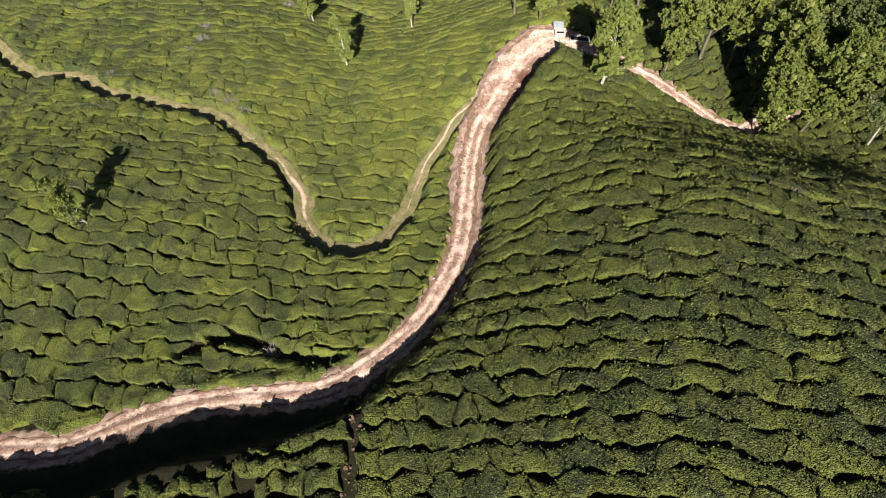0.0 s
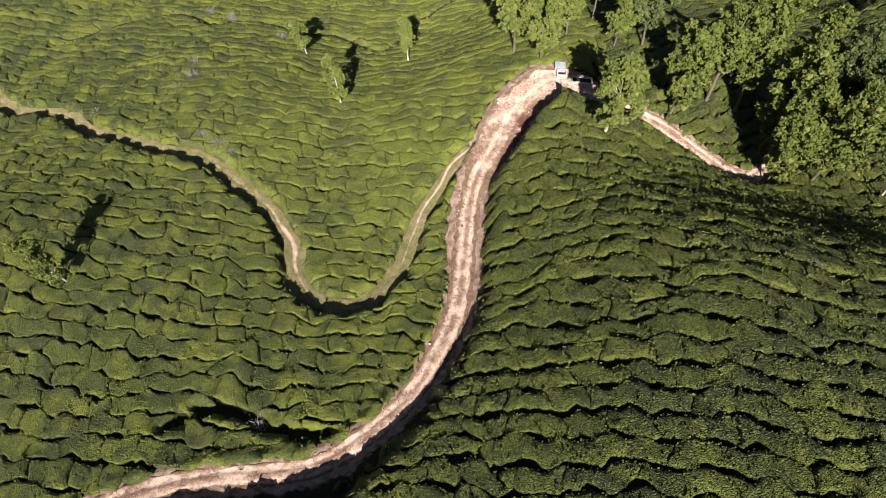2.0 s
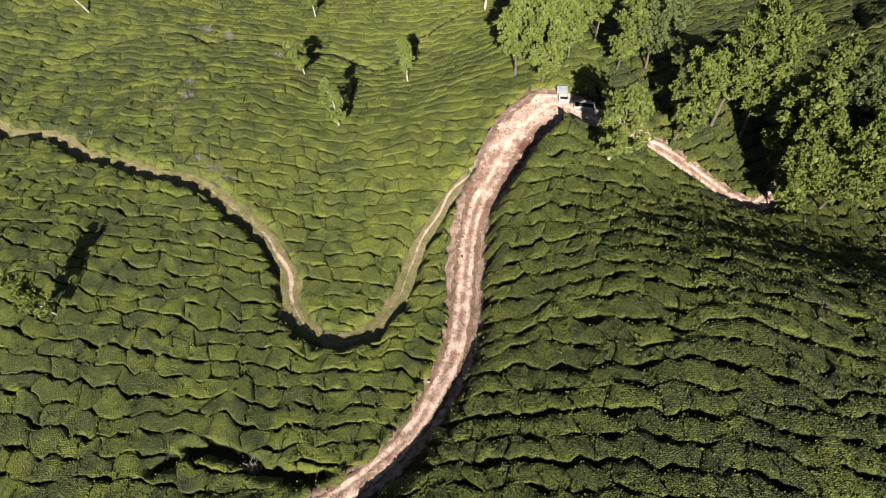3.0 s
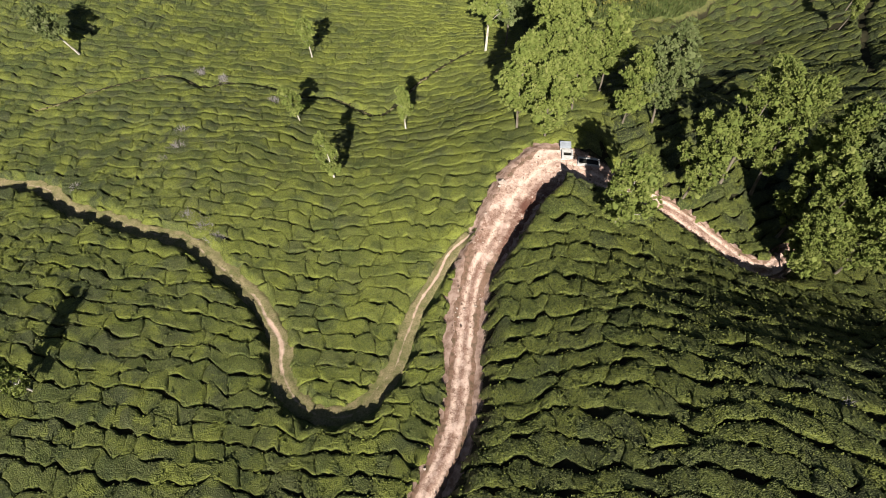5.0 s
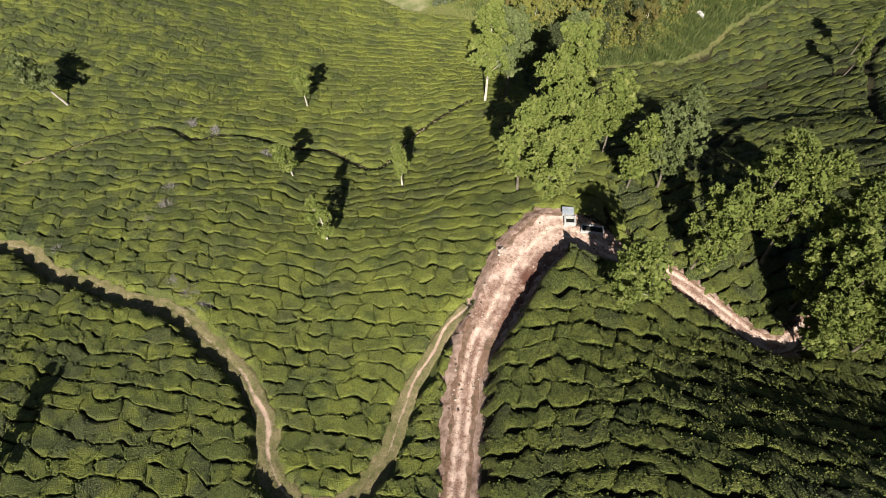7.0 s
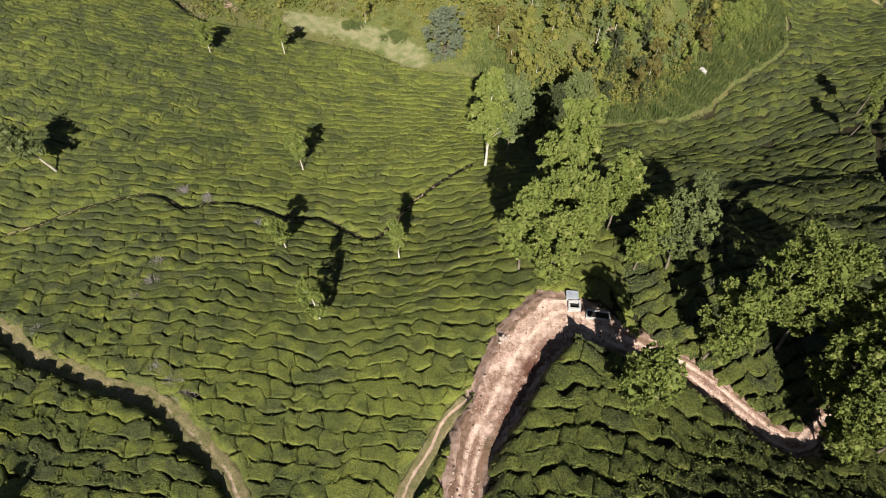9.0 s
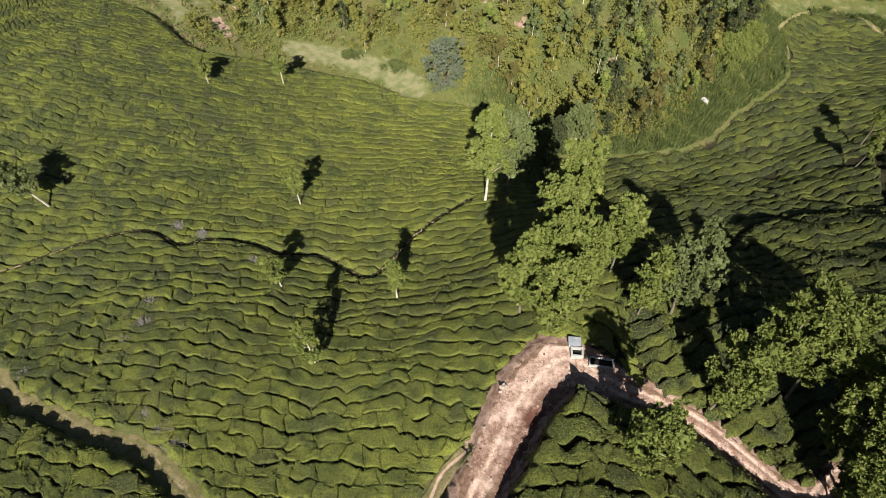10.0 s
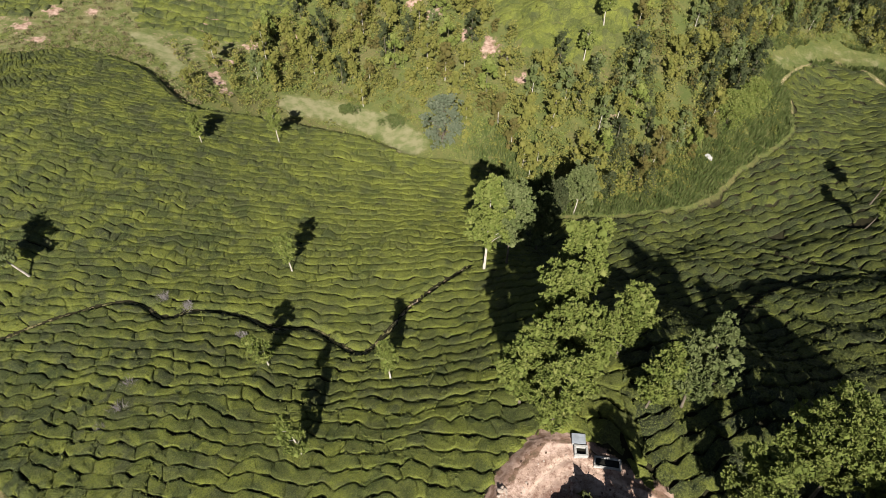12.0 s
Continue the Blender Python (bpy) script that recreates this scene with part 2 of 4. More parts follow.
# steps of the plan: lines of the road, the footpaths and the edge of the tea
ROAD_LINE = (
    (-39.0, 10.8), (-36.5, 11.6), (-32.9, 11.7), (-30.5, 12.1), (-28.1, 13.3), (-25.3, 14.7), (-22.2, 15.7), (-19.0, 16.3),
    (-15.1, 16.6), (-11.2, 17.1), (-8.3, 18.4), (-5.4, 20.6), (-2.9, 23.0), (-1.1, 25.8), (0.3, 28.6), (1.4, 31.4),
    (2.0, 34.4), (2.4, 37.5), (2.7, 40.8), (3.0, 44.2), (3.6, 47.6), (4.6, 50.5), (6.1, 53.0), (7.5, 55.8),
    (9.3, 59.0), (11.3, 61.4), (13.4, 62.9), (15.8, 61.9), (18.0, 60.5), (20.6, 59.5), (23.0, 58.6), (25.5, 57.7),
    (28.2, 55.8), (30.7, 53.6), (32.9, 51.4), (35.6, 50.5), (39.4, 53.1), (43.0, 54.5),
)
PATH_LINE = (
    (-71.4, 78.6), (-65.8, 73.6), (-61.4, 69.1), (-57.3, 66.4), (-53.5, 66.1), (-49.8, 64.9), (-45.2, 61.4), (-40.6, 59.6),
    (-35.3, 57.4), (-31.4, 56.2), (-27.8, 54.7), (-24.9, 52.2), (-22.2, 50.0), (-19.4, 47.4), (-17.6, 44.7), (-16.3, 42.0),
    (-15.7, 38.9), (-14.4, 36.6), (-11.9, 34.8), (-9.4, 34.5), (-7.3, 35.2), (-5.6, 37.1), (-4.2, 39.6), (-3.4, 42.5),
    (-2.4, 45.7), (-0.4, 49.3), (1.6, 52.6), (3.7, 54.7),
)
TERRACE_LINE = (
    (-57.6, 80.3), (-54.2, 82.0), (-51.0, 84.3), (-47.0, 86.7), (-42.8, 88.8), (-39.1, 88.8), (-35.2, 86.4), (-31.5, 88.2),
    (-25.5, 88.0), (-21.4, 86.2), (-16.3, 86.8), (-12.2, 84.3), (-9.0, 82.6), (-6.4, 86.0), (-3.6, 91.0), (0.2, 94.9),
    (5.2, 99.4),
)
TEA_EDGE = (
    (-89.5, 153.1), (-83.1, 154.3), (-76.5, 157.0), (-67.7, 154.9), (-59.4, 150.5), (-51.1, 141.8), (-46.5, 139.7), (-37.1, 142.5),
    (-27.6, 143.8), (-16.2, 143.4), (-5.4, 138.3), (2.6, 136.9), (9.3, 133.5), (16.0, 121.1), (24.3, 120.1), (34.5, 122.3),
    (47.3, 127.8), (57.2, 133.8), (63.6, 140.9), (69.8, 145.7), (78.6, 153.5), (82.5, 164.0), (81.8, 171.3), (94.8, 186.9),
    (107.1, 193.6), (116.2, 183.0),
)
# how the planting rows bend: powers of x and y (over 50 m) and their weights
ROWS_LEFT = ((1, 0, 0.2196), (1, 1, 0.2831), (1, 2, -0.4311), (1, 3, 0.1169), (2, 0, 1.1720), (2, 1, -0.9850), (2, 2, 0.0445), (2, 3, 0.0703), (3, 0, 1.3667), (3, 1, -1.1383), (3, 2, 0.1726), (4, 0, 0.4085), (4, 1, -0.2697))
ROWS_RIGHT = ((1, 0, -0.0055), (1, 1, 0.2933), (1, 2, -0.3971), (1, 3, 0.0422), (2, 0, 0.2528), (2, 1, 0.1424), (2, 2, -0.1397), (2, 3, 0.0124), (3, 0, 0.2534), (3, 1, -0.3642), (3, 2, 0.4220), (4, 0, -0.4016), (4, 1, -0.0402))
ROWS_FAR = ((1, 0, -0.1287), (1, 1, -0.2398), (2, 0, -0.0419), (2, 1, 0.0869), (1, 2, -0.0073))
WIDE_X, WIDE_Y = np.arange(-80, 103, 26.0), np.arange(-5, 178, 26.0)
CLOSE_X, CLOSE_Y = np.arange(-42, 34, 15.0), np.arange(8, 84, 15.0)


def smooth_line(points, step=0.5):
    """A soft curve through the points, in even steps."""
    p = np.array(points, float)
    p = np.vstack((2 * p[0] - p[1], p, 2 * p[-1] - p[-2]))
    out = []
    for i in range(1, len(p) - 2):
        t = np.linspace(0, 1, 12, endpoint=False)[:, None]
        a, b, c, d = p[i - 1], p[i], p[i + 1], p[i + 2]
        out.append(0.5 * (2 * b + (c - a) * t + (2 * a - 5 * b + 4 * c - d) * t ** 2 + (3 * b - a - 3 * c + d) * t ** 3))
    out = np.vstack(out + [p[-2:-1]])
    s = np.r_[0, np.cumsum(np.hypot(*np.diff(out, axis=0).T))]
    at = np.arange(0, s[-1], step)
    return np.c_[np.interp(at, s, out[:, 0]), np.interp(at, s, out[:, 1])]


def nearest(line, x, y, chunk=4000):
    """Distance to a line of even half-metre steps, way along it, and side (+1 on its right)."""
    x, y = np.ravel(x), np.ravel(y)
    d, s, g = np.empty(len(x)), np.empty(len(x)), np.empty(len(x))
    tang = np.gradient(line, axis=0)
    for i in range(0, len(x), chunk):
        q = np.c_[x[i:i + chunk], y[i:i + chunk]]
        dd = (q[:, :1] - line[:, 0]) ** 2 + (q[:, 1:] - line[:, 1]) ** 2
        k = dd.argmin(1)
        t = tang[k] / np.linalg.norm(tang[k], axis=1)[:, None]
        r = q - line[k]
        along = np.clip((r * t).sum(1), -0.3, 0.3)
        off = r - along[:, None] * t
        d[i:i + chunk] = np.hypot(off[:, 0], off[:, 1])
        s[i:i + chunk] = k * 0.5 + along
        g[i:i + chunk] = np.sign(t[:, 1] * r[:, 0] - t[:, 0] * r[:, 1])
    return d, s, g


def inside(poly, x, y):
    x, y = np.asarray(x, float), np.asarray(y, float)
    res = np.zeros(x.shape, bool)
    for (ax, ay), (bx, by) in zip(poly, poly[1:] + poly[:1]):
        cut = (ay > y) != (by > y)
        res ^= cut & (x < (bx - ax) * (y - ay) / ((by - ay) or 1e-9) + ax)
    return res


def ease(v):
    v = np.clip(v, 0, 1)
    return v * v * (3 - 2 * v)


ROAD, PATH, TERRACE = smooth_line(ROAD_LINE), smooth_line(PATH_LINE), smooth_line(TERRACE_LINE)
EAST_STEP = smooth_line(((40.9, 88.2), (48.1, 96.0), (54.5, 100.8), (61.5, 103.4), (66.7, 103.7), (70.9, 101.5)))
HOLLOW = smooth_line(((-23.5, 21.2), (-20.4, 22.5), (-17.1, 21.8), (-13.7, 20.3), (-10.0, 20.1)))
EAST_FURROW = smooth_line(((58.5, 115.0), (61.2, 113.6), (64.5, 110.4), (68.7, 108.0), (72.5, 104.5)))
EAST_DITCH = smooth_line(((71.0, 96.5), (73.8, 101.5), (78.4, 110.2), (83.2, 121.0), (86.4, 126.0), (91.1, 131.2), (97.0, 136.0)))
EDGE = smooth_line(TEA_EDGE)
ROAD_LEN = len(ROAD) * 0.5
SCRUB = list(TEA_EDGE) + [(130, 200), (150, 300), (-150, 300), (-120, 150)]
# bank on the right of the road: height at even steps along it
BANK = np.array((2.6, 4.0, 1.8, 0.8, 1.6, 2.6, 0.9, 0.4))


def shoulder(s):
    """Flat ground between the road and the foot of its bank."""
    return np.interp(s, (0, 6, 11, 21, 26, 31, 40, 200), (2.6, 2.8, 3.3, 3.2, 2.2, 1.5, 0.4, 0.0))


def bush_edge(s):
    """How far from the road's edge the bushes on its right begin."""
    return np.interp(s, (0, 7, 11, 20, 25, 31, 40, 200), (2.0, 2.3, 5.6, 6.2, 4.2, 1.1, 0.25, 0.0))


def road_half(s):
    """Half the road's width along its length: wide where it turns by the tank."""
    return 1.32 - 0.30 * ease((46 - s) / 6) + 1.55 * np.exp(-((s - 81) / 6.0) ** 2) + 0.7 * np.exp(-((s - 71.5) / 5.0) ** 2) - 0.25 * ease((s - 92) / 8)


def hills(x, y):
    x, y = np.clip(x, -150, 190), np.clip(y, -60, 260)
    u, v = x / 50, y / 50
    a, b, c, d, e, f = SLOPES
    z = a + b * u + c * v + d * u * v + e * u * u + f * v * v
    k = 0
    for i in WIDE_X:
        for j in WIDE_Y:
            z = z + WIDE_HILLS[k] * np.exp(-((x - i) ** 2 + (y - j) ** 2) / (2 * 24.0 ** 2))
            k += 1
    k = 0
    for i in CLOSE_X:
        for j in CLOSE_Y:
            z = z + CLOSE_HILLS[k] * np.exp(-((x - i) ** 2 + (y - j) ** 2) / (2 * 12.0 ** 2))
            k += 1
    return z


_rz = hills(ROAD[:, 0], ROAD[:, 1])
_k = np.hanning(25)
ROAD_Z = np.convolve(np.pad(_rz, 12, "edge"), _k / _k.sum(), "valid")


def lobes(s, size, seed):
    """Rounded lumps along a way, 0 to 1, of uneven length."""
    return np.abs(np.sin(3.1416 * (s / size + 0.55 * ripple(s, 0 * s, 5.0 * size, seed)))) ** 1.2


def land(x, y, room=False):
    """Height of the ground; with room also how much of a bush may stand there (none on the ways)."""
    x, y = np.asarray(x, float), np.asarray(y, float)
    shape = x.shape
    x, y = x.ravel(), y.ravel()
    z = hills(x, y)
    d, s, g = nearest(PATH, x, y)
    z = z - 0.5 * (1 - ease((d - 1.0) / 0.7)) + np.where(g > 0, 0.35 * ease((d - 1.1) / 0.8) * np.exp(-np.maximum(d - 0.9, 0) / 7.0), 0) * ease(s / 6) * ease((125 - s) / 10)
    free = ease((d - np.where(g > 0, 2.0, np.interp(s, (88, 98), (1.2, 1.1))) + np.where(g > 0, 1.1, 0.5) * lobes(s, 3.0, 17)) / 0.32)
    d, s, g = nearest(TERRACE, x, y)
    free = np.minimum(free, ease((d - 0.12 - 0.1 * ripple(x, y, 4, 15)) / 0.5))
    z = z - 0.35 * (1 - ease((d - 0.4) / 0.6))
    d, s, g = nearest(EAST_STEP, x, y)
    free = np.minimum(free, ease((d - 0.2) / 0.5))
    z = z + np.where(g > 0, 1.0 * np.exp(-d / 6.0), 0)
    east = ease((x + 0.55 * y - 92) / 10)
    z = z + east * (0.6 * ripple(x, y, 13.0, 83) + 0.34 * ripple(x, y, 5.5, 84))
    z = z + 2.1 * np.exp(-((x - 41) ** 2 + (y - 32.0) ** 2) / 55.0)
    dt = nearest(EAST_DITCH, x, y)[0]
    z = z - 0.5 * (1 - ease((dt - 0.2) / 0.7))
    free = np.minimum(free, ease((dt - 0.5 + 0.3 * lobes(y, 2.0, 19)) / 0.5))
    dt = nearest(EAST_FURROW, x, y)[0]
    z = z - 0.5 * (1 - ease((dt - 0.2) / 0.8))
    free = np.minimum(free, ease((dt - 0.2) / 0.4))
    dt = nearest(HOLLOW, x, y)[0] + 0.35 * ripple(x, y, 2.2, 88)
    z = z - 0.5 * (1 - ease((dt - 0.2) / 1.0))
    free = np.minimum(free, ease((dt - 0.3) / 0.4))
    # the western tea ends on a low scarp
    de, se, ge = nearest(EDGE, x, y)
    free = np.minimum(free, np.where(ge > 0, ease((de - 0.55 + 0.4 * lobes(se, 2.2, 20)) / 0.4), 0))
    z = z - np.where(ge < 0, 1.7 * ease(de / 1.2) * np.exp(-np.maximum(de - 1.2, 0) / 7.0), 0) * ease((-2 - x) / 10)
    # gully behind the grove
    along = np.clip(((x - 19) * 23 - (y - 112) * 24) / 1105.0, 0, 1)
    z = z - 4.0 * np.exp(-((x - 19 - 23 * along) ** 2 + (y - 112 + 24 * along) ** 2) / 72.0)
    d, s, g = nearest(ROAD, x, y)
    w = road_half(s)
    bank = np.interp(s, np.linspace(0, ROAD_LEN, len(BANK)), BANK)
    z = z + np.where(g > 0, bank * ease((d - shoulder(s) - 1.6) / 1.5) * np.exp(-np.maximum(d - shoulder(s) - 1.6, 0) / 16.0), 0)
    level = np.interp(s, np.arange(len(ROAD)) * 0.5, ROAD_Z)
    z = z + (level - z) * (1 - ease((d - w) / 1.1))
    free = np.minimum(free, ease((d - w - np.where(g > 0, bush_edge(s) + 1.05, 0.15 + 0.75 * ease((s - 52) / 5) * ease((86 - s) / 4) + 0.5 * np.exp(-((s - 77) / 8.0) ** 2)) + np.where(g > 0, 1.2, 0.45) * lobes(s, 2.9, 18)) / 0.35))
    return (z.reshape(shape), free.reshape(shape)) if room else z.reshape(shape)


def land1(x, y):
    return float(land(np.array([x]), np.array([y]))[0])


def ripple(x, y, scale, seed):
    """Cheap smooth noise, about -1 to 1."""
    r = np.random.RandomState(seed)
    v = 0
    for _ in range(5):
        a, p, f = r.uniform(0, 6.283), r.uniform(0, 6.283), r.uniform(0.6, 1.7) / scale
        v = v + np.sin((x * math.cos(a) + y * math.sin(a)) * f * 6.283 + p)
    return v / 2.6


def mesh_of(name, verts, faces, mat, smooth=True):
    me = bpy.data.meshes.new(name)
    me.from_pydata(np.asarray(verts).tolist() if isinstance(verts, np.ndarray) else verts, [], faces.tolist() if isinstance(faces, np.ndarray) else faces)
    if smooth:
        me.polygons.foreach_set("use_smooth", np.ones(len(me.polygons), bool))
    me.materials.append(mat)
    me.update()
    return me


def put_attr(me, name, values):
    me.attributes.new(name, "FLOAT", "POINT").data.foreach_set("value", np.asarray(values, np.float32))


def grid_faces(nu, nv):
    i = np.arange(nu * nv).reshape(nu, nv)
    return np.c_[i[:-1, :-1].ravel(), i[1:, :-1].ravel(), i[1:, 1:].ravel(), i[:-1, 1:].ravel()]


# bare clay on the scrub slope: centre and half sizes
CLAY_PATCHES = ((11.6, 65.8, 2.2, 1.5), (-48.8, 156.5, 2.0, 1.8), (-46.5, 153.0, 1.6, 2.0), (-44.5, 150.0, 1.3, 1.2), (-53.5, 153.0, 1.0, 2.4), (-7.0, 189.0, 2.6, 3.0), (-1.8, 182.7, 2.6, 3.0), (5.5, 172.0, 1.6, 2.6), (10.5, 166.0, 2.2, 3.2), (13.8, 161.8, 1.5, 2.0), (18.0, 155.5, 2.8, 1.4), (33.8, 135.4, 1.4, 0.9), (38.4, 134.3, 1.6, 1.0), (35.0, 146.5, 1.2, 2.0), (-89.0, 175.5, 2.0, 3.0), (-92.5, 168.0, 1.6, 3.0), (-87.0, 162.0, 3.0, 1.6), (-81.0, 177.0, 2.0, 2.0), (-56.0, 181.0, 1.6, 4.0), (-41.0, 186.0, 2.0, 2.6), (-36.0, 179.0, 2.2, 3.0), (-44.0, 172.0, 1.4, 2.6), (-47.0, 164.0, 1.2, 2.2))
WEST_PLOT, NORTH_PLOT, EAST_PLOT = [(-73, 178), (-69, 172), (-59, 164), (-52, 158.5), (-49, 166), (-44, 176), (-36, 185), (-33, 205), (-80, 205)], [(-118, 166), (-96, 164), (-93, 172), (-88, 181), (-84, 192), (-84, 205), (-120, 205)], [(10, 190), (12, 172), (17, 162), (28, 156), (37, 160), (44, 166), (52, 173), (55, 190)]
MEADOW = smooth_line(((-31, 151.8), (-25, 151.8), (-18, 151.0), (-11, 148.0), (-5.5, 141.5)))
FAR_MEADOW = smooth_line(((84, 182), (91, 188), (103, 196.5), (112, 195.5), (122, 188)))
WEST_MEADOW = smooth_line(((-68, 169), (-63, 164.5), (-58, 159.5), (-55, 155)))


# ---- ground ----
def ground():
    def axis(low, a, b, high, step, far):
        out = list(np.arange(low, a, 2 * step)) + list(np.arange(a, b, step)) + list(np.arange(b, high, 2 * step))
        k = 2 * step
        while out[-1] < far:
            k *= 1.2
            out.append(out[-1] + k)
        k = 2 * step
        while out[0] > -far:
            k *= 1.2
            out.insert(0, out[0] - k)
        return np.array(out)

    xs, ys = axis(-110, -60, 60, 135, 0.55, 2500), axis(0, 4, 92, 225, 0.55, 2500)
    x, y = np.meshgrid(xs, ys, indexing="ij")
    x, y = x.ravel(), y.ravel()
    z = land(x, y) + 0.05 * ripple(x, y, 1.7, 4)
    d, s, g = nearest(ROAD, x, y)
    z -= 0.24 * (1 - ease((d - road_half(s) + 0.55) / 0.4))
    dp, sp, gp = nearest(PATH, x, y)
    z -= 0.3 * (1 - ease((dp - np.interp(sp, (88, 98), (0.95, 0.6))) / 0.4))
    me = mesh_of("ground", np.c_[x, y, z], grid_faces(len(xs), len(ys))[:, ::-1], GROUND)
    scrub = inside(SCRUB, x, y)
    far = (np.abs(x) > 130) | (y > 230) | (y < -8) | (np.abs(x) > 44 + 0.47 * np.maximum(y, 0))
    grass = np.where(scrub | far, 1.0, np.clip(0.9 * np.exp(-(np.maximum(dp - 1.0, 0) / 1.2) ** 2), 0, 1))
    grass = np.maximum(grass, 0.52 * np.exp(-(nearest(EDGE, x, y)[0] / 1.2) ** 2))
    clear = sum(k * np.exp(-((nearest(line, x, y)[0] + 0.5 * ripple(x, y, 5, 85)) / w) ** 4) for line, w, k in ((MEADOW, 3.8, 0.95), (FAR_MEADOW, 2.6, 0.45), (WEST_MEADOW, 2.0, 0.5))) + 0.42 * ease((-44 - x) / 6) * scrub
    clay = 0.9 * np.exp(-((d - road_half(s)) / 0.8) ** 2) + sum(0.95 * np.exp(-(((x - a + 0.8 * ripple(x, y, 3.5, 86)) / p) ** 2 + ((y - b + 0.8 * ripple(x, y, 3.0, 87)) / q) ** 2)) for a, b, p, q in CLAY_PATCHES) + 0.42 * np.exp(-((x + 7.2 - 0.45 * ripple(y, 0 * y, 3, 81)) / 0.35) ** 2) * (y < 18) + 0.9 * np.exp(-((d - road_half(s) - 0.5) / 0.7) ** 2) * (g < 0) * ease((s - 50) / 6) * ease((84 - s) / 4) + 0.34 * (inside(WEST_PLOT, x, y) | inside(NORTH_PLOT, x, y))
    for name, v in (("grass", grass), ("pale", clear), ("clay", clay)):
        put_attr(me, name, v)
    tagged(new("ground", me), "hilly ground of dark soil and rough green grass", "ground", kind="structure")


def strip(name, line, level, half, mat, profile, label, category, n=17, lift=0.0):
    """A way laid along a line: cross-sections with ruts and ragged edges."""
    t = np.gradient(line, axis=0)
    t /= np.linalg.norm(t, axis=1)[:, None]
    side = np.c_[t[:, 1], -t[:, 0]]
    s = np.arange(len(line)) * 0.5
    u = np.linspace(-1, 1, n)
    w = half(s)
    left = w * (1.04 + 0.10 * ripple(s, 0 * s, 3.1, 11) + 0.08 * ripple(s, 0 * s, 1.1, 12))
    right = w * (1.04 + 0.10 * ripple(s, 0 * s, 2.7, 13) + 0.08 * ripple(s, 0 * s, 0.9, 14))
    off = np.where(u < 0, u * left[:, None], u * right[:, None])
    x, y = line[:, :1] + off * side[:, :1], line[:, 1:] + off * side[:, 1:]
    shape, worn, verge = profile(off, u[None, :] + 0 * off, s[:, None] + 0 * off)
    z = (level[:, None] + 0 * x if level is not None else land(x, y)) + shape + 0.05 * ripple(x, y, 1.3, 21) + 0.03 * ripple(x, y, 0.5, 22) + lift
    z[:, 0] -= 0.12
    z[:, -1] -= 0.12
    me = mesh_of(name, np.c_[x.ravel(), y.ravel(), z.ravel()], grid_faces(len(line), n)[:, ::-1], mat)
    put_attr(me, "worn", worn.ravel())
    put_attr(me, "verge", verge.ravel())
    put_attr(me, "damp", (np.exp(-((s[:, None] - 75.5) / 6.5) ** 2) * ease((u[None, :] + 0.15) / 0.5)).ravel())
    return tagged(new(name, me), label, category, kind="structure")


def road_profile(off, u, s):
    one = np.exp(-((off - 0.50 - 0.08 * ripple(s, 0 * s, 9, 31)) / 0.25) ** 2)
    two = np.exp(-((off + 0.46 - 0.08 * ripple(s, 0 * s, 8, 32)) / 0.25) ** 2)
    wide = np.exp(-((s - 82) / 9.0) ** 2)
    ruts = np.maximum(one, two)
    mid = np.exp(-(off / 0.16) ** 2)
    rim = ease((np.abs(off) - 0.60 - 0.14 * ripple(s, off, 2.3, 33)) / 0.3) * (1 - ease((s - 66) / 8) * ease((92 - s) / 6))
    soil = wide * ease((np.abs(u) - 0.72 - 0.16 * ripple(s, 4 * u, 2.6, 35) - 0.08 * ripple(s, 4 * u, 0.9, 36)) / 0.16) * (u < 0.2)
    rim = np.maximum(rim, soil)
    return -0.09 * ruts + 0.05 * mid - 0.06 * np.abs(u) ** 6, np.clip(0.95 * ruts * (1 - 0.4 * wide) + 0.5 * wide, 0, 1), np.clip(0.3 * mid * (1 - wide) + 0.85 * rim + 0.3 * np.abs(u) ** 6, 0, 1)


def path_profile(off, u, s):
    bare = np.clip(0.8 * np.exp(-((s - 67) / 5.0) ** 2) + 0.12 * ease((s - 92) / 8), 0, 1)
    foot = np.exp(-((off - 0.25 * ripple(s, 0 * s, 7, 41)) / 0.22) ** 2)
    return -0.06 * foot - 0.05 * np.abs(u) ** 6, np.clip((0.46 + 0.26 * ease((s - 88) / 8)) * foot + bare * 0.5 * (1 - 0.4 * np.abs(u)), 0, 1), np.abs(u) ** 4


ground()
strip("road", ROAD, ROAD_Z, road_half, ROAD_MAT, road_profile, "rutted pale pinkish clay track between tea bushes", "road", 25)
strip("footpath", PATH, None, lambda s: 1.15 + 0.15 * ripple(s, 0 * s, 12, 51) - 0.42 * ease((s - 90) / 8), PATH_MAT, path_profile, "worn grassy footpath with bare clay patches", "path", 15, 0.09)
strip("terrace_path", TERRACE, None, lambda s: 0.3 + 0.1 * ripple(s, 0 * s, 9, 52), PATH_MAT, path_profile, "narrow grassy terrace path between tea rows", "path", 7, 0.05)


# ---- tea bushes in rows ----
def row_value(terms, x, y):
    u, v = x / 50, y / 50
    r, ry = v.copy() if isinstance(v, np.ndarray) else v, 1.0
    for i, j, k in terms:
        r = r + k * u ** i * v ** j
        if j:
            ry = ry + k * u ** i * j * v ** (j - 1)
    return 50 * r, np.clip(ry, 0.35, 3)


